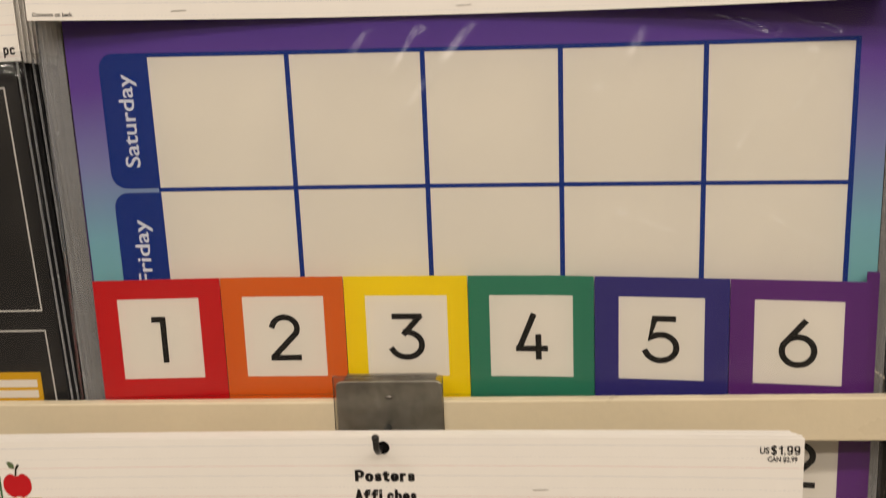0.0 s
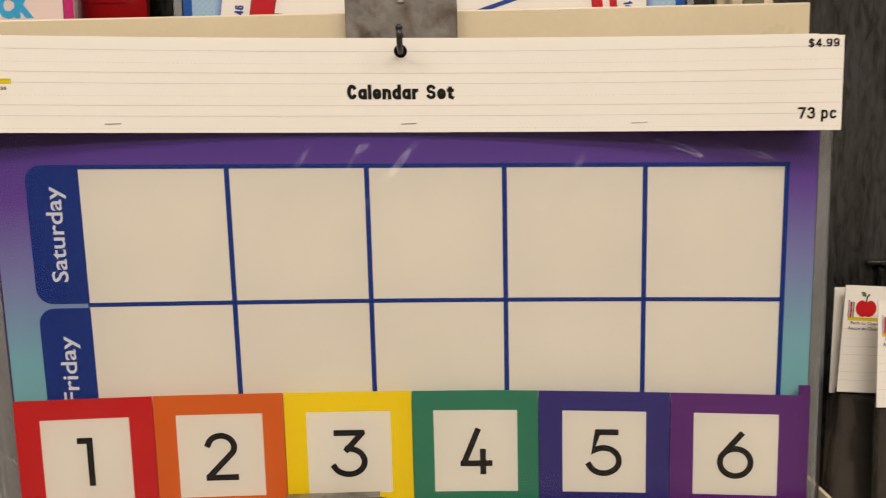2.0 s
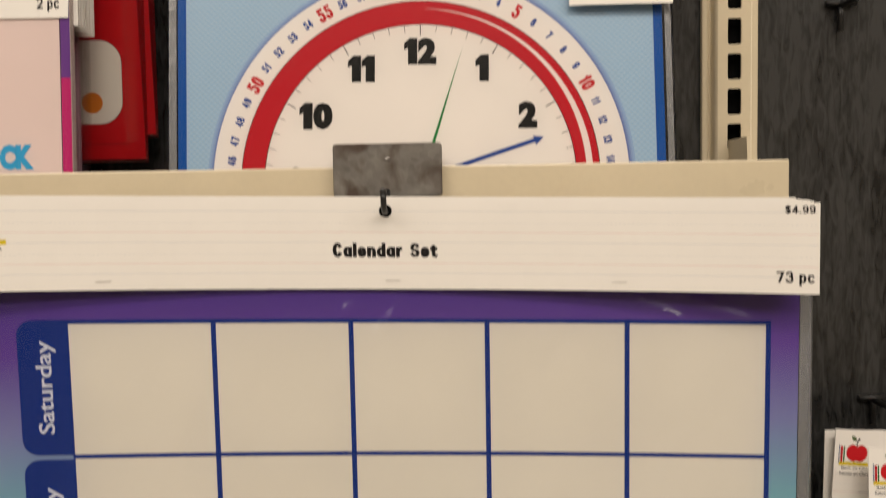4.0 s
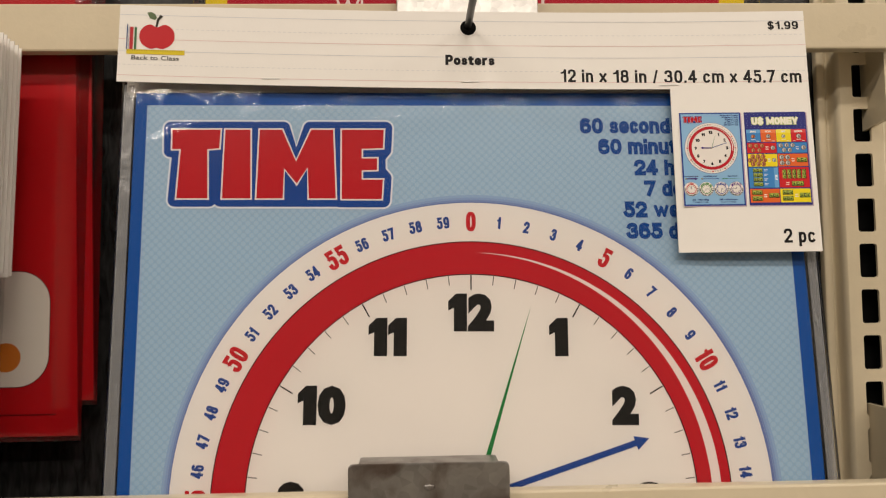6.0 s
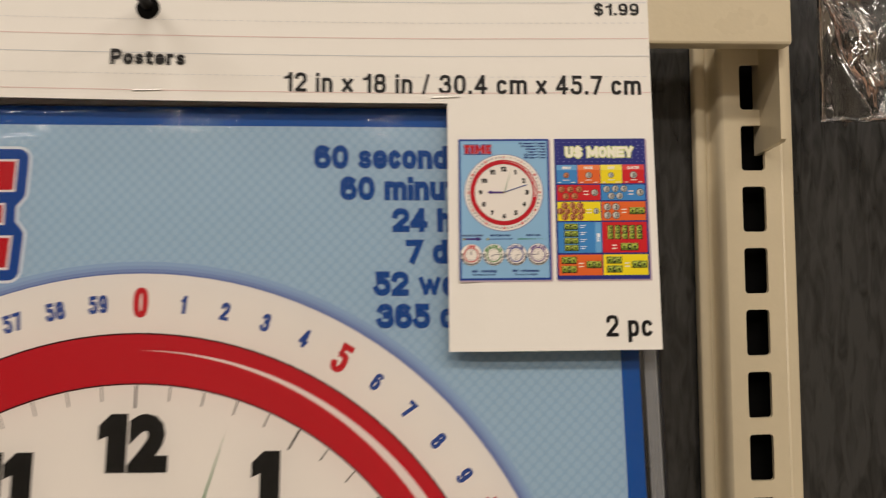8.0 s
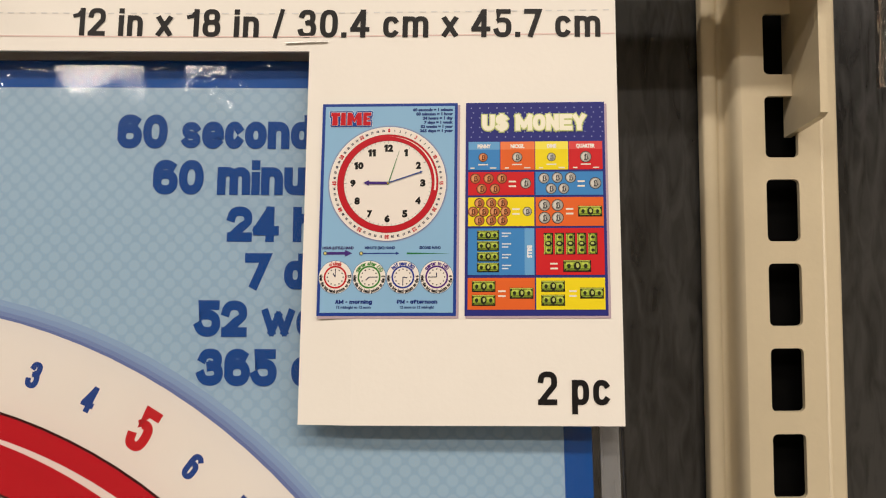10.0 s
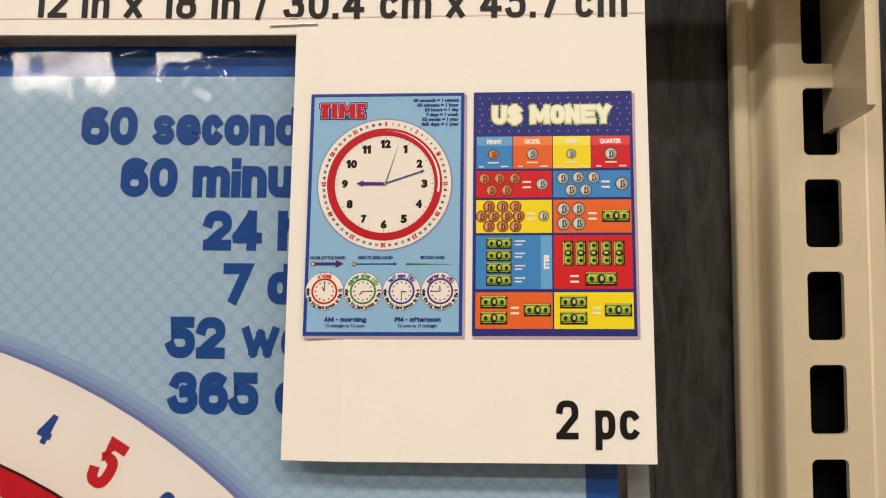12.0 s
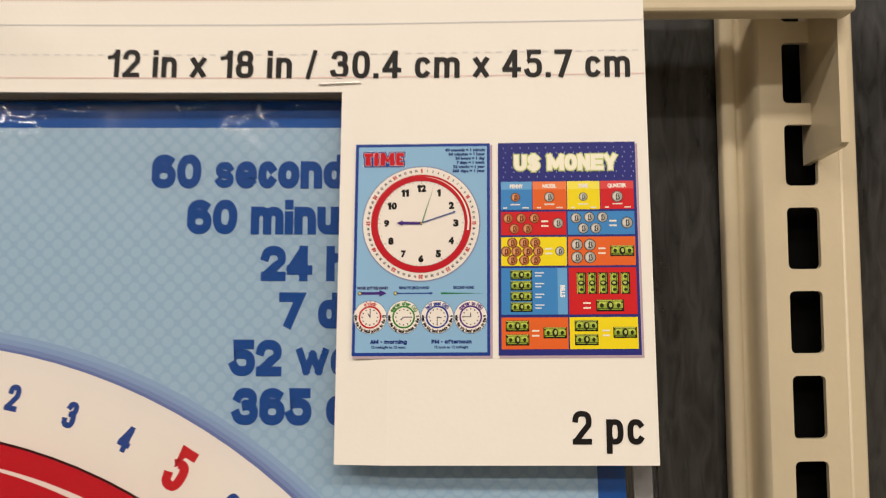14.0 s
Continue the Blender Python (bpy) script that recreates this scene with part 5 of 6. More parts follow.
def number_print(cs, digits, m, base, cap):
    """A thin round school numeral."""
    black, w = ink("121111"), 0.0036
    if digits == "1":
        cs.bar("number", black, m + 0.0018, base, m + 0.0018, base + cap, w, w, 2)
        cs.bar("number", black, m - 0.0052, base + cap - w / 2, m + 0.0034, base + cap - w / 2, w, w, 2.2)
        return
    path = {"3": [[(0.08, 1), (0.92, 1)], [(0.92, 0.98), (0.42, 0.60)], arc(0.46, 0.31, 0.54, 0.31, 92, -155)],
            "4": [[(0.56, 1.0), (0.05, 0.24)], [(0.02, 0.22), (1.0, 0.22)], [(0.76, 0.02), (0.76, 0.50)]],
            "5": [[(0.88, 1), (0.28, 1), (0.12, 0.52)] + arc(0.48, 0.31, 0.52, 0.31, 118, -158)],
            "6": [arc(0.5, 0.33, 0.5, 0.33, 0, 360), [(0.07, 0.50), (0.66, 1.0)]],
            "2": [arc(0.5, 0.73, 0.48, 0.27, 165, -28) + [(0.06, 0.05)], [(0.02, 0), (0.98, 0)]]}
    wide = {"2": 0.0196, "3": 0.0212, "4": 0.0196, "5": 0.0214, "6": 0.0218}
    if digits not in path:
        drawn(cs, "number", black, digits, m - 0.004, base, cap, 2, SCHOOL, align="center")
        return
    ww = wide[digits]
    _, _, vs, fs = cs.bm("number", black)
    for n, p in enumerate(path[digits]):
        rv, rf = ribbon([(m - ww / 2 + w / 2 + a * (ww - w), base + w / 2 + b * (cap - w)) for a, b in p], w)
        k = len(vs)
        vs += [cs.at(v[0], v[1], 2 + 0.2 * n) for v in rv]
        fs += [tuple(k + i for i in f) for f in rf]


# slanting folds of the film over the calendar
CALENDAR_CREASES = [(0.120, 1.2350, 0.150, 1.2200, 0.0021, 0.0021), (0.150, 1.2360, 0.190, 1.2180, 0.0021, 0.0021), (0.170, 1.2150, 0.185, 1.1900, 0.0021, 0.0026), (0.060, 1.1250, 0.110, 1.1050, 0.0022, 0.0032),
                    (-0.235, 1.2000, -0.245, 1.1200, 0.0020, 0.0021), (0.140, 1.1250, 0.195, 1.0950, 0.0022, 0.0032), (-0.170, 1.1250, -0.215, 1.0750, 0.0022, 0.0029)]
fold = random.Random(77)
for cx in (-0.185, -0.150, -0.118, -0.085, -0.070, -0.040, -0.010, 0.022, 0.060, 0.085, 0.112, 0.150, 0.178):
    top, run = 1.238 - fold.uniform(0.0, 0.075), fold.uniform(0.025, 0.075)
    CALENDAR_CREASES.append((cx, top, cx - run * fold.uniform(0.45, 0.85), top - run, fold.uniform(0.0017, 0.0025), fold.uniform(0.0028, 0.0042)))
for cx in (-0.088, 0.135, 0.160):
    top, run = 1.237 - fold.uniform(0.0, 0.012), fold.uniform(0.008, 0.022)
    CALENDAR_CREASES.append((cx, top, cx - run * fold.uniform(0.45, 0.85), top - run, fold.uniform(0.0006, 0.0009), fold.uniform(0.0018, 0.0024)))


def calendar_pack():
    t = thing("calendar_pack", (-0.02, 0.565, 0.93), "calendar set with number cards in clear bag", "calendar pack", group="hanging calendar packs")
    s = Sheet(cal_shape, cal_sag)
    body = part("calendar_sheet", s.board(((-0.2512, 0.935), (0.2150, 1.2400)), 0.0008, 24), PURPLE_TEAL, t, "purple to teal calendar sheet with white squares")
    navy = ink("092f82")
    xs = (-0.2042, -0.1225, -0.0432, 0.0360, 0.1172, 0.1978)
    zt, zm, zb = 1.2190, 1.1400, 1.0600
    s.rect("white_square", ink("e3ded2"), xs[0], zb, xs[-1], zt, 1, 24)
    for x in xs[1:]:
        s.rect("upright_line", navy, x - 0.00145, zb, x + 0.00145, zt + 0.0014, 2)
    for z, name in ((zt, "top_line"), (zm, "cross_line")):
        s.rect(name, navy, xs[0] - 0.001, z - 0.00125, xs[-1] + 0.0014, z + 0.00125, 2.5, 24)
    for z1, z0, word in ((zt + 0.0012, zm + 0.0010, "Saturday"), (zm - 0.0016, 1.0610, "Friday")):
        r = 0.009
        pts = [(xs[0], z1), (xs[0], z0)]
        pts += [(-0.2330 + r - r * math.sin(a), z0 + r - r * math.cos(a)) for a in [math.pi / 2 * k / 6 for k in range(7)]]
        pts += [(-0.2330 + r - r * math.cos(a), z1 - r + r * math.sin(a)) for a in [math.pi / 2 * k / 6 for k in range(7)]]
        s.poly("day_tab", navy, pts, 1.5)
        w = 0.0545 if word == "Saturday" else 0.0400
        s.text("day_lettering", ink("dfe3ee"), word, -0.2190, (1.1810 if word == "Saturday" else 1.1020) - 0.0042, 0.0084, 2.5, width=w, bold=0.012, align="center", turn=90)
    s.finish(body)
    for row in range(2):
        for i, c in enumerate(NUMBER_CARDS):
            x0, x1 = CARD_X[i] + 0.0002, CARD_X[i + 1] - 0.0002
            z1 = 1.0858 - 0.0752 * row
            cs = Sheet(lambda x, z: cal_front(x, z) - 0.0016, card_sag)
            card = part("number_card", cs.board(((x0, z1 - 0.0748), (x1, z1)), 0.0005, 3), ink(c), t, "coloured number card with white square")
            m = (x0 + x1) / 2
            cs.rect("card_square", ink("e6e1d6"), m - 0.0250, z1 - 0.0628, m + 0.0250, z1 - 0.0120, 1, 3)
            number_print(cs, str(i + 1 + 6 * row), m, z1 - 0.0527, 0.0294)
            cs.finish(card)
    part("card_behind", Sheet(lambda x, z: cal_front(x, z) - 0.0008, cal_sag).board(((0.2082, 0.940), (0.2150, 1.0888)), 0.0004, 2), ink("5a2670"), t)
    hs = Sheet(cal_header_shape, cal_sag)
    head = part("header_card", hs.board(((-0.2630, 1.2378), (0.2170, 1.2881)), 0.0007, 24), CARD, t, "white card header with ruled writing lines")
    ruled_lines(hs, -0.2628, 0.2168, 1.2881, 1.2378, 0.0055, n=24)
    # black disc on the card for the shaded hole
    hs.disc("hang_hole_shade", DARK, -0.0215, 1.2828, 0.0037, 1.6, 24)
    apple_mark(hs, -0.2568, 1.2598, -0.2300, 1.2882)
    drawn(hs, "calendar_lettering", ink("171516"), "Calendar Set", -0.0221, 1.2562, 0.0082, 1.5, PLAYFUL, width=0.0602, align="center")
    drawn(hs, "price_lettering", ink("171516"), "$4.99", 0.1992, 1.2822, 0.0042, 2, NARROW, width=0.0153)
    drawn(hs, "count_lettering", ink("171516"), "73 pc", 0.1950, 1.2440, 0.0062, 2, NARROW, width=0.0195)
    hs.text("contents_lettering", ink("3a3838"), "Contents on back", -0.2600, 1.2400, 0.0021, 2, width=0.0215, bold=0.02)
    hs.finish(head)
    for x in (-0.1804, -0.0179, 0.1110):
        staple(t, hs, x, 1.2426)
    part("bag", Sheet(cal_front, cal_sag).film(-0.2655, 0.932, 0.2215, 1.2440, 0.0042, 0.0050, 9.0, 260, 170, 0.0022, CALENDAR_CREASES, 1.2), FILM_VEIL, t, "clear glossy plastic bag", smooth=True)
    part("bag_seam", Sheet(lambda x, z: cal_shape(x, z) + 0.001, cal_sag).board(((-0.2660, 0.932), (-0.2530, 1.2420)), 0.0005, 4), FILM_EDGE, t, "grey heat-sealed seam of the bag")
    part("bag_seam", Sheet(lambda x, z: cal_shape(x, z) + 0.001, cal_sag).board(((0.2160, 0.932), (0.2222, 1.2420)), 0.0005, 4), FILM_EDGE, t, "grey heat-sealed seam of the bag")
    return t


calendar_pack()
for i in range(8):
    j = random.Random(20 + i)
    dx = -0.0016 * min(i, 3) - j.uniform(0, 0.0012)
    dz = 0.0006 * min(i + 1, 4) + j.uniform(0, 0.0006)
    plain_pack("calendar set pack hanging behind the front one", -0.2632 + dx, 0.2165 + dx, 1.2881 + dz, 1.2378 + dz, 0.955,
               lambda x, z, i=i: 0.5672 + 0.0019 * i - (0.37 - 0.03 * i) * (x + 0.02) ** 2, cal_sag, ink("5a3796"), "hanging calendar packs",
               lower=lambda x, z, i=i: 0.5755 + 0.0014 * i - 0.10 * (x - 0.02) ** 2)


# ---- poster packs on the lowest rail ----
def low_shape(x, z):
    return 0.506 - 0.08 * (x + 0.068) ** 2


def low_pack():
    t = thing("poster_pack", (-0.068, 0.506, 0.56), "posters in clear bag with two-language header card", "poster pack", group="packs on the lowest rail")
    s = Sheet(low_shape)
    head = part("header_card", s.board(((-0.2960, 0.9480), (0.1545, 1.0095)), 0.0007, 16), CARD, t, "white card header with ruled writing lines")
    ruled_lines(s, -0.2958, 0.1543, 1.0095, 0.9480, 0.0045, n=16)
    # hole drawn as a disc in shade black
    s.disc("hang_hole_shade", DARK, -0.0675, 1.0035, 0.0037, 1.6, 24)
    drawn(s, "posters_lettering", ink("171516"), "Posters", -0.0672, 0.9836, 0.0070, 2, PLAYFUL, width=0.0335, align="center")
    drawn(s, "posters_lettering", ink("171516"), "Affiches", -0.0672, 0.9720, 0.0070, 2, PLAYFUL, width=0.0345, align="center")
    s.text("price_lettering", ink("171516"), "US", 0.1322, 1.0010, 0.0033, 2, width=0.0048, bold=0.03)
    drawn(s, "price_lettering", ink("171516"), "$1.99", 0.1378, 1.0004, 0.0050, 2, NARROW, width=0.0146)
    s.text("price_lettering", ink("4a4748"), "CAN $2.99", 0.1362, 0.9966, 0.0026, 2, width=0.0150, bold=0.03)
    apple_mark(s, -0.2925, 0.9680, -0.2655, 0.9975)
    s.finish(head)
    staple(t, s, 0.0180, 0.9790)
    b = Sheet(lambda x, z: low_shape(x, z) + 0.0018)
    part("poster_sheet", b.board(((-0.2800, 0.5600), (0.1450, 0.9460)), 0.0008, 8), ink("d8d0c4"), t)
    part("bag", b.film(-0.2860, 0.555, 0.1520, 0.9500, 0.0009, 0.0012, 5.0, 14, 14, 0.0006), FILM, t, "clear glossy plastic bag", smooth=True)
    return t


low_pack()
for i in range(10):
    j = random.Random(60 + i)
    dx, dz = -0.0011 * i + j.uniform(-0.0008, 0.0008), -0.0003 * i + j.uniform(0, 0.0008)
    plain_pack("posters pack hanging behind the front one", -0.2960 + dx, 0.1545 + dx * 0.3, 1.0094 + dz, 0.9480 + dz, 0.56,
               lambda x, z, i=i: 0.5078 + 0.0014 * i - 0.06 * (x + 0.068) ** 2, lambda x: 0.0, ink("d8d0c4"), "packs on the lowest rail")


# ---- pink poster packs on the middle rail ----
def pink_shape(x, z):
    return 0.6120 + 0.05 * (z - 1.45)


class PinkSheet(Sheet):
    """Flat places on these packs are enlarged about one point."""

    def at(self, x, z, layer=0.0):
        return Sheet.at(self, 0.008 + (x - 0.008) * 1.128, 1.374 + (z - 1.374) * 1.128, layer)



def pink_pack():
    t = thing("poster_pack", (-0.35, 0.612, 1.13), "pink lunch poster in clear bag with white header card", "poster pack", group="pink poster packs")
    s = PinkSheet(pink_shape)
    head = part("header_card", s.board(((-0.5200, 1.4640), (-0.1910, 1.5005)), 0.0007, 10), CARD, t, "white card header with ruled writing lines")
    ruled_lines(s, -0.5198, -0.1912, 1.5005, 1.4640, 0.0050)
    s.text("price_lettering", ink("2b2829"), "US $1.99", -0.1970, 1.4948, 0.0046, 2, bold=0.03, align="right", width=0.026)
    s.text("price_lettering", ink("6a6766"), "CAN $2.99", -0.1970, 1.4895, 0.0028, 2, bold=0.02, align="right", width=0.019)
    drawn(s, "size_lettering", ink("171516"), "12 in x 18 in / 30.4 cm x 45.7 cm", -0.1960, 1.4705, 0.0058, 2, NARROW, width=0.1050, align="right")
    s.finish(head)
    flag = part("flag", s.board([(-0.2600, 1.4030), (-0.1940, 1.4030), (-0.1910, 1.4644), (-0.2600, 1.4644)], 0.0007), CARD, t, "white flag with two small poster pictures")
    s.rect("small_picture", ink("b06a9a"), -0.2590, 1.4225, -0.2268, 1.4575, 1)
    s.rect("small_picture_ground", ink("e9dcd6"), -0.2585, 1.4232, -0.2275, 1.4568, 1.3)
    s.rect("small_picture", ink("6fa544"), -0.2248, 1.4225, -0.1958, 1.4560, 1)
    s.poly("picture_crest", ink("86ba5c"), [(-0.2103 + 0.0145 * math.cos(math.pi * k / 12), 1.4530 + 0.0052 * math.sin(math.pi * k / 12)) for k in range(13)], 1.4)
    s.text("picture_word", ink("23401a"), "recycle", -0.2103, 1.4530, 0.0038, 2, width=0.0190, bold=0.06, align="center")
    for a, b, c in ((-0.2195, 1.4455, "b8402a"), (-0.2015, 1.4462, "e0a81e"), (-0.2110, 1.4390, "24503a"), (-0.2200, 1.4300, "3a8ac8"), (-0.2030, 1.4295, "5a2a86")):
        s.poly("small_bin", ink(c), [(a - 0.0031, b + 0.004), (a + 0.0031, b + 0.004), (a + 0.0025, b - 0.0055), (a - 0.0025, b - 0.0055)], 2)
        s.rect("small_bin_lid", ink("d8d2c6" if c != "e0a81e" else "c04a26"), a - 0.0034, b + 0.0042, a + 0.0034, b + 0.0056, 2)
        s.disc("small_bin_mark", ink("d9d4c4"), a + 0.0004, b - 0.0006, 0.0012, 2.5, 8)
    for i in range(3):
        for k in range(2):
            s.rect("caption_bar", ink("3a2f34"), -0.2555 + 0.012 * k, 1.4290 + 0.010 * i, -0.2470 + 0.012 * k, 1.4330 + 0.010 * i, 2)
    drawn(s, "count_lettering", ink("171516"), "2 pc", -0.1985, 1.4080, 0.0060, 1.2, NARROW, width=0.0125, align="right")
    s.finish(flag)
    b = PinkSheet(lambda x, z: pink_shape(x, z) + 0.0012)
    sheet = part("poster_sheet", b.board(((-0.5100, 1.1600), (-0.1935, 1.4600)), 0.0008, 8), ink("e6d3cd"), t, "pale pink poster with purple and magenta edge")
    b.rect("purple_edge", ink("6f4090"), -0.1988, 1.3700, -0.1936, 1.4590, 1)
    b.rect("magenta_edge", ink("c42a74"), -0.1988, 1.1610, -0.1936, 1.3700, 1)
    b.rect("thin_edge", ink("3a2440"), -0.1993, 1.1610, -0.1988, 1.4590, 1.5)
    b.text("blue_lettering", ink("3aa6d6"), "CK", -0.2150, 1.3210, 0.0112, 2, width=0.0190, bold=0.075, align="right")
    b.text("small_lettering", ink("43363a"), "and packages", -0.2095, 1.3118, 0.0048, 1.5, width=0.0420, bold=0.02, align="right")
    b.disc("yellow_figure", ink("e8b820"), -0.2440, 1.3720, 0.0045, 2, 9)
    b.disc("yellow_figure", ink("d84a2a"), -0.2470, 1.3790, 0.0030, 2, 9)
    b.disc("dark_figure", ink("3a2c3c"), -0.2465, 1.3560, 0.0045, 2, 9)
    b.finish(sheet)
    part("bag", b.film(-0.5150, 1.155, -0.1915, 1.4660, 0.0015, 0.0015, 7.0, 24, 24, 0.001), FILM, t, "clear glossy plastic bag", smooth=True)
    return t


pink_pack()
for i in range(8):
    j = random.Random(90 + i)
    d = 0.0052 * (i + 1)
    dz = 0.0002 * i + j.uniform(0, 0.001)
    plain_pack("pink poster pack hanging behind the front one", -0.5200, -0.1902 - 0.0009 * i + j.uniform(-0.0004, 0.0006), 1.5000 + dz, 1.4640, 1.16,
               lambda x, z, d=d: pink_shape(x, z) + d, lambda x: 0.0, ink("e0b4c4"), "pink poster packs", made=PinkSheet, flag=(-0.2580, 1.3995 + 0.0008 * (i % 3)))


# ---- red packs behind ----
def red_pack(right, y, bottom, label, marked):
    t = thing("poster_pack", (right - 0.16, y, bottom), label, "poster pack", group="red packs at the back")
    s = Sheet(lambda x, z: y + 0.02 * (z - bottom), lambda x: 0.0)
    out = [(right - 0.30, bottom), (right, bottom), (right - 0.0085, bottom + 0.30), (right - 0.30, bottom + 0.30)]
    sheet = part("poster_sheet", s.board(out, 0.0009), ink("b9141c"), t, "red glossy sheet")
    if marked:
        x1, z0, z1, r = right - 0.0155, bottom + 0.0250, bottom + 0.0840, 0.016
        pts = [(x1 - 0.16, z0), (x1 - r, z0)] + [(x1 - r + r * math.sin(a), z0 + r - r * math.cos(a)) for a in [math.pi / 2 * k / 8 for k in range(1, 8)]]
        pts += [(x1, z0 + r), (x1, z1 - r)] + [(x1 - r + r * math.cos(a), z1 - r + r * math.sin(a)) for a in [math.pi / 2 * k / 8 for k in range(1, 8)]] + [(x1 - r, z1), (x1 - 0.16, z1)]
        s.poly("label_edge", ink("3c1512"), offset_outline(pts, 0.0004), 1)
        s.poly("white_label", ink("dcd6cc"), pts, 1.5)
        s.disc("orange_spot", ink("c9772a"), x1 - 0.0215, z0 + 0.0150, 0.0075, 2, 20)
        s.rect("fold_line", ink("6a0c12"), right - 0.30, bottom + 0.0105, right - 0.0112, bottom + 0.0112, 1)
        s.rect("edge_line", ink("a5161e"), right - 0.0128, bottom + 0.011, right - 0.0120, bottom + 0.29, 1)
        s.finish(sheet)
    b = Sheet(lambda x, z: y + 0.02 * (z - bottom))
    part("bag", b.film(right - 0.305, bottom - 0.0025, right + 0.0015, bottom + 0.30, 0.0012, 0.0015, right * 70, 16, 16, 0.0014), FILM_SOFT, t, "clear crinkled plastic bag", smooth=True)
    return t


red_pack(-0.1990, 0.674, 1.3225, "red poster in crinkled clear bag with white rounded label", True)
red_pack(-0.1925, 0.6772, 1.3400, "red poster in crinkled clear bag hanging behind another", False)


# ---- crimson pack above the top rail ----
def crimson_pack():
    t = thing("poster_pack", (0.0, 0.678, 1.532), "crimson poster with yellow edge in clear bag", "poster pack", group="packs above the top rail")
    s = Sheet(lambda x, z: 0.678, lambda x: -0.004 * x)
    sheet = part("poster_sheet", s.board(((-0.1365, 1.5340), (0.1555, 1.8300)), 0.0009, 4), ink("e3c91e"), t, "crimson sheet with yellow edge")
    s.rect("crimson_ground", ink("b4142e"), -0.1250, 1.5345, 0.1415, 1.8200, 1)
    s.text("white_lettering", ink("efe4e0"), "What c", -0.0670, 1.5405, 0.0100, 2, width=0.0360, bold=0.01)
    s.text("white_lettering", ink("efe4e0"), "happen", 0.0440, 1.5405, 0.0100, 2, width=0.0420, bold=0.01)
    s.finish(sheet)
    part("bag", s.film(-0.1430, 1.5300, 0.1640, 1.8300, 0.0015, 0.0015, 31.0, 20, 20, 0.001), FILM, t, "clear glossy plastic bag", smooth=True)
    return t


crimson_pack()


# ---- blackboard packs beside the calendars ----
def black_pack(i):
    y = 0.556 + 0.0046 * i
    right = -0.2815 + 0.0014 * i + random.Random(i + 3).uniform(-0.0008, 0.0008)
    t = thing("blackboard_pack", (right - 0.15, y, 0.93), "black chalkboard pieces in clear bag with white header card" if i == 0 else "black chalkboard pack hanging behind the front one", "poster pack", group="blackboard packs")
    s = Sheet(lambda x, z: y - 0.02 * (z - 1.1), lambda x: 0.0)
    head = part("header_card", s.board(((-0.60, 1.2226 - 0.0002 * i), (-0.2772 + 0.0003 * i, 1.2790)), 0.0007, 4), CARD, t)
    if i == 0:
        drawn(s, "count_lettering", ink("171516"), "3 pc", right + 0.0020, 1.2262, 0.0058, 2, NARROW, width=0.0135, align="right")
        ruled_lines(s, -0.599, -0.2775, 1.2790, 1.2226, 0.0060, n=2)
        s.finish(head)
    tilt = lambda z: right + 0.03 * (1.22 - z)
    sheet = part("black_sheet", s.board([(right - 0.31, 0.940), (tilt(0.94), 0.940), (tilt(1.222), 1.222), (right - 0.31, 1.222)], 0.0012), BLACKBOARD, t, "matt black sheet with chalk lines")
    for z0, z1 in ((1.072, 1.2075), (0.950, 1.059)):
        chalk = ink("d8d6d0")
        s.bar("chalk_line", chalk, tilt(z1) - 0.0085, z1, tilt(z0) - 0.0085, z0, 0.0010, 0.0010, 1)
        s.rect("chalk_line", chalk, right - 0.28, z0 - 0.0005, tilt(z0) - 0.0080, z0 + 0.0005, 1.2)
        s.rect("chalk_line", chalk, right - 0.28, z1 - 0.0005, tilt(z1) - 0.0080, z1 + 0.0005, 1.2)
    if i == 0:
        s.rect("yellow_tag", ink("d8a81e"), right - 0.06, 1.0050, right - 0.0105, 1.0320, 2)
        for k in range(3):
            s.rect("tag_line", ink("e8e2d8"), right - 0.06, 1.0080 + 0.0070 * k, right - 0.0135, 1.0130 + 0.0070 * k, 3)
    s.finish(sheet)
    edge = random.Random(i + 50).uniform(0.0005, 0.0022)
    part("bag_seam", s.board([(tilt(0.937) + edge, 0.937), (tilt(0.937) + edge + 0.0012, 0.937), (tilt(1.224) + edge + 0.0012, 1.224), (tilt(1.224) + edge, 1.224)], 0.0004), FILM_EDGE, t, "pale welded edge of the bag")
    part("bag", s.film(right - 0.316, 0.935, right + 0.0055, 1.2280, 0.0012, 0.0020, i * 3.7, 14, 14, 0.0012, single=i > 0), FILM, t, smooth=True)
    return t


for i in range(9):
    black_pack(i)


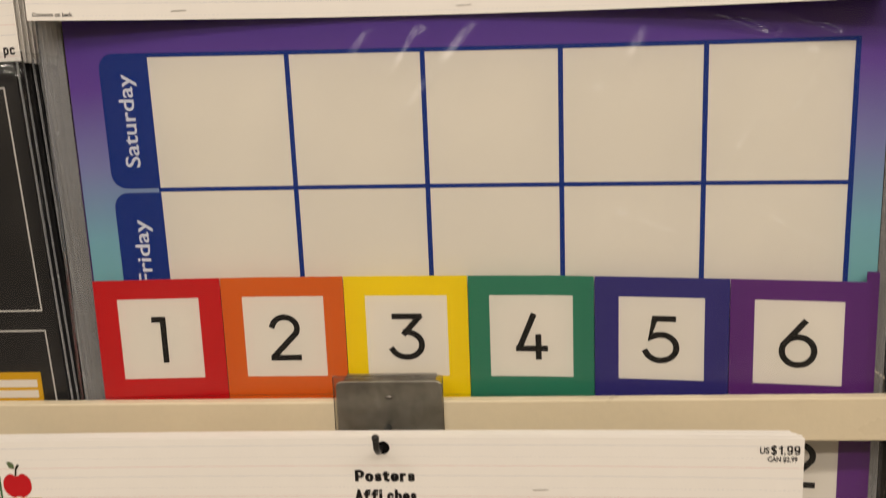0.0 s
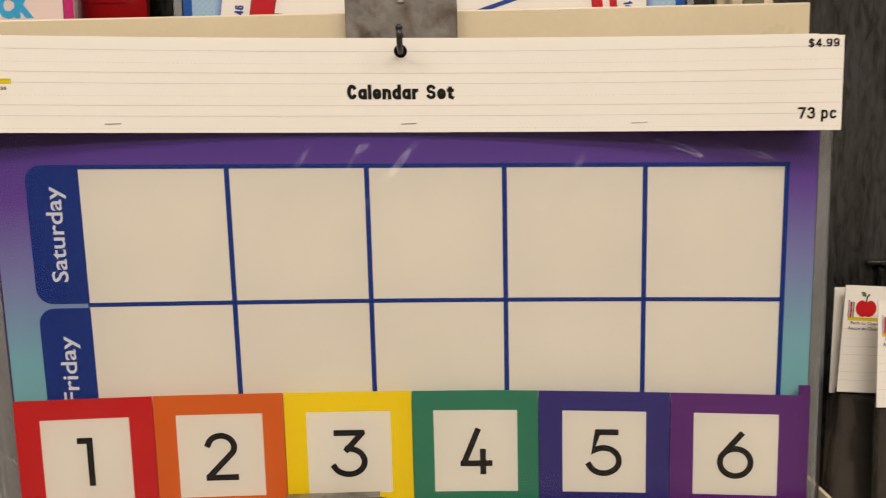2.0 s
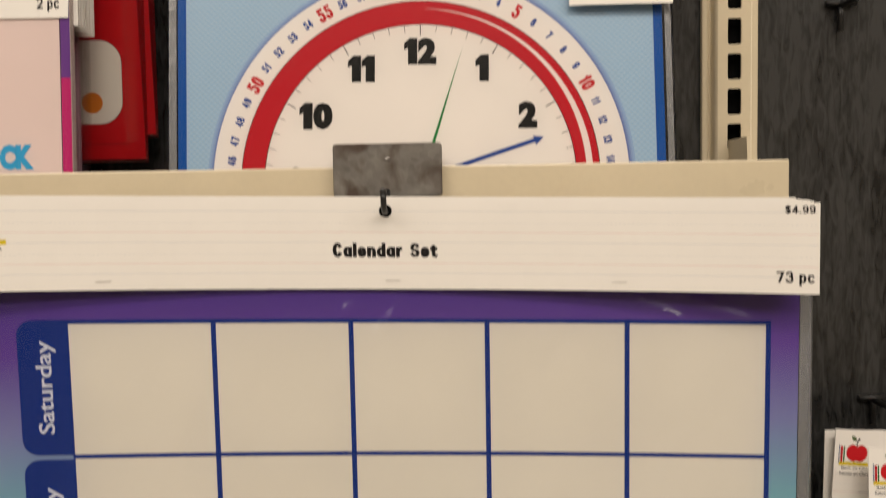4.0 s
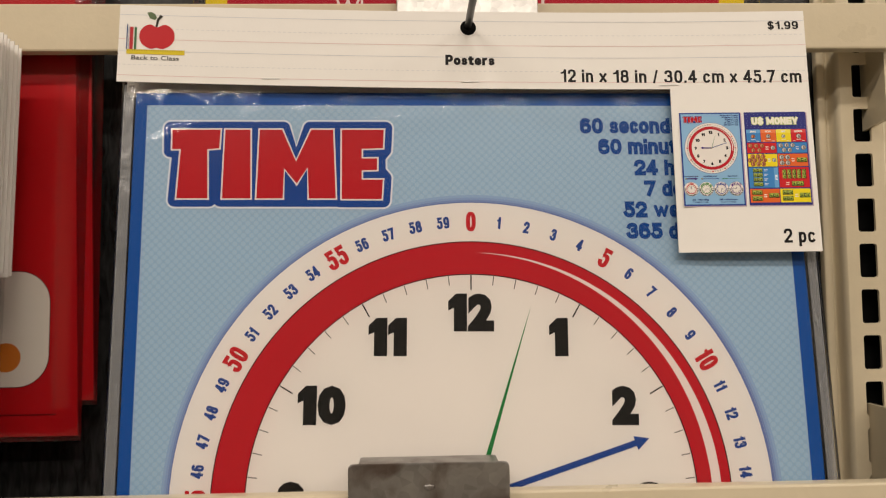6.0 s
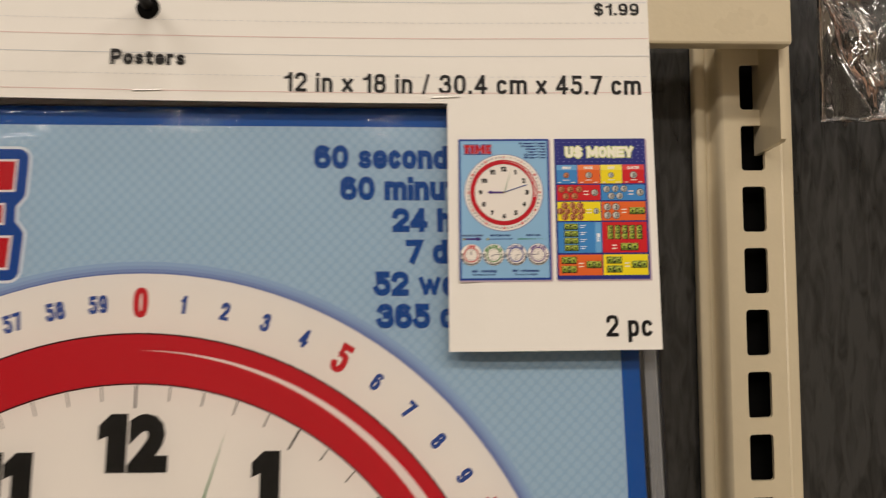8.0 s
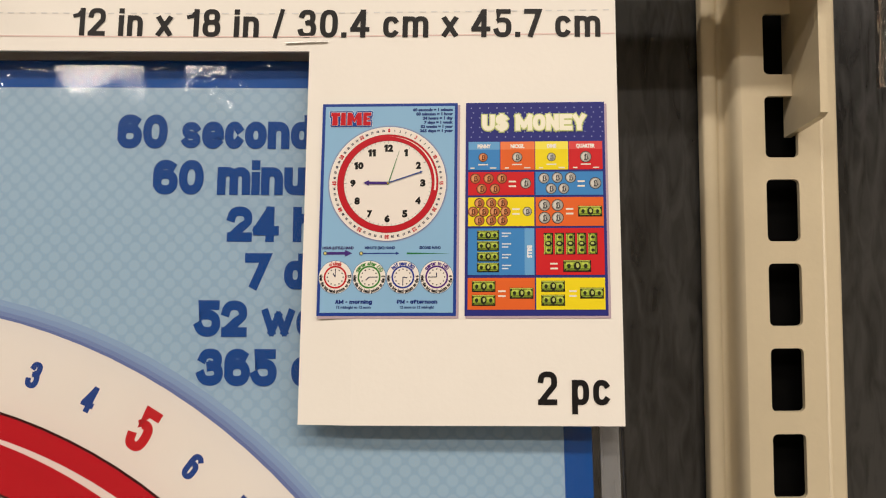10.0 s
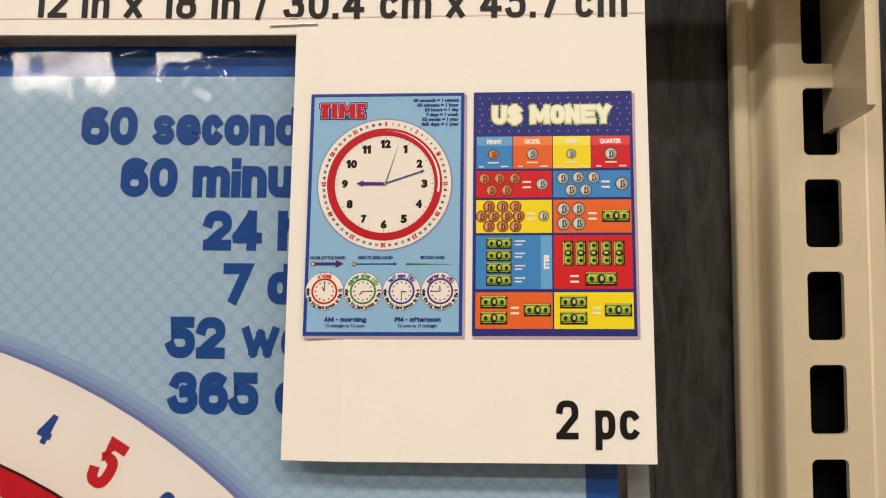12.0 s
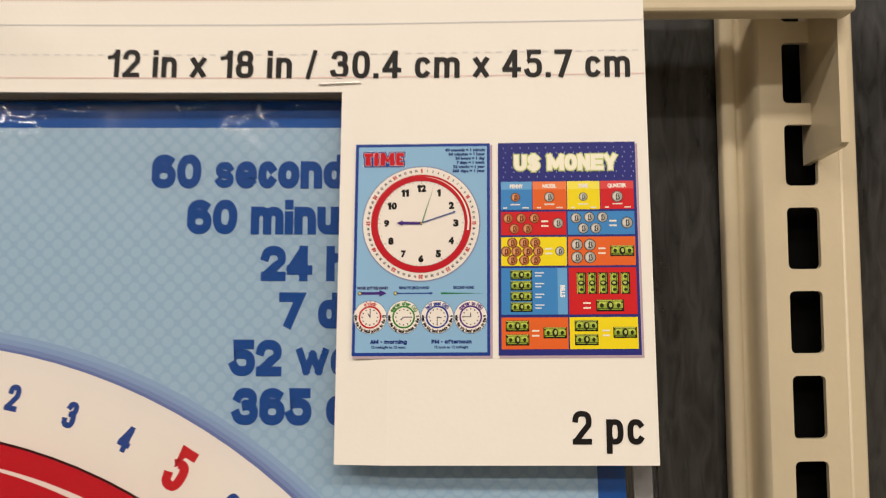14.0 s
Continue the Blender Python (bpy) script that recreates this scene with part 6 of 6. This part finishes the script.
# ---- small packs on the panel beside the upright ----
def small_pack(x, y, z_top, h, w, lean, label, marked=True, shear=0.0):
    t = thing("small_pack", (x + w / 2, y, z_top - 0.25), label, "small pack", group="small packs on the panel")
    s = Sheet(lambda px, pz: y + 0.05 * (pz - z_top), lambda px: lean * (px - x))
    s.squeeze = (0.0, 1.0, shear)
    x -= shear * (z_top - 1.3018)
    head = part("header_card", s.board(((x, z_top - h), (x + w, z_top)), 0.0006, 4), CARD, t, "white card header with a red apple")
    if marked:
        ruled_lines(s, x + 0.0003, x + w - 0.0003, z_top, z_top - h, 0.0300, n=2)
        apple_mark(s, x + 0.0030, z_top - 0.0275, x + 0.0262, z_top - 0.0040)
        s.text("class_lettering", ink("5a5654"), "Retour en Classe", x + 0.0040, z_top - 0.0305, 0.0021, 2, width=0.0210, bold=0.01)
        s.finish(head)
        staple(t, s, x + 0.022, z_top - 0.0420)
    b = Sheet(lambda px, pz: y + 0.002 + 0.03 * (pz - z_top), lambda px: lean * (px - x))
    b.squeeze = (0.0, 1.0, shear)
    part("contents", b.board(((x + 0.004, z_top - 0.24), (x + w - 0.004, z_top - h - 0.003)), 0.002, 4), surface("dull_brown_cutouts", (0.05, 0.042, 0.036), 0.5, vary=0.5, scale=18), t, "dull brown paper cut-outs")
    part("bag", b.film(x + 0.001, z_top - 0.25, x + w - 0.001, z_top - h + 0.002, 0.004, 0.003, x * 40, 16, 20, 0.004), FILM_CRINKLED, t, "clear crinkled plastic bag", smooth=True)
    return t


small_pack(0.2865, 0.618, 1.1225, 0.072, 0.16, -0.03, "small cut-out pack with white header card, in front")
small_pack(0.2745, 0.636, 1.1290, 0.074, 0.16, -0.07, "small cut-out pack with white header card, tilted", shear=0.075)
small_pack(0.2705, 0.643, 1.1270, 0.074, 0.16, -0.02, "small cut-out pack with white header card, at the back", False, shear=0.04)


def panel_hook(x, y, z, tip):
    t = thing("panel_hook", (x, 0.70, z), "black wire peg hook in the dark panel", "hook", group="peg hooks")
    bm = bmesh.new()
    tube_into(bm, [(x, 0.6995, z), (x, tip + 0.004, z), (x, tip, z + 0.003), (x, tip - 0.001, z + 0.008)], 0.0021, 10)
    part("wire_arm", bm, BLACK_WIRE, t, smooth=True)
    bm = bmesh.new()
    tube_into(bm, [(x - 0.011, 0.6965, z + 0.002), (x + 0.011, 0.6965, z + 0.002)], 0.0021, 10)
    tube_into(bm, [(x, 0.6965, z - 0.018), (x, 0.6965, z + 0.004)], 0.0021, 10)
    part("back_bar", bm, BLACK_WIRE, t, smooth=True)
    return t


panel_hook(0.3050, 0.0, 1.4260, 0.640)
panel_hook(0.3330, 0.0, 1.1330, 0.600)


def hanging_bag():
    """The lower end of a crinkled bag that hangs beside the upright, with peach paper shapes inside."""
    t = thing("cutout_bag", (0.33, 0.672, 1.478), "crinkled clear bag of peach paper cut-outs", "bag")
    s = Sheet(lambda x, z: 0.668, lambda x: 0.01 * (x - 0.25))
    part("bag", s.film(0.2435, 1.4900, 0.4200, 1.76, 0.006, 0.006, 12.0, 70, 100, 0.02), FILM_CRINKLED, t, "clear crinkled plastic bag", smooth=True)
    pts = []
    for k in range(26):
        a = math.tau * k / 26
        r = 0.055 * (1 + 0.06 * math.sin(5 * a) + 0.04 * math.sin(9 * a + 1))
        pts.append((0.385 + r * math.cos(a), 1.575 + r * 1.2 * math.sin(a)))
    part("peach_cutout", s.board(pts, 0.002), surface("peach_paper", srgb("d9a98a"), 0.6, vary=0.12, scale=60), t, "peach paper cut-out")
    return t


hanging_bag()
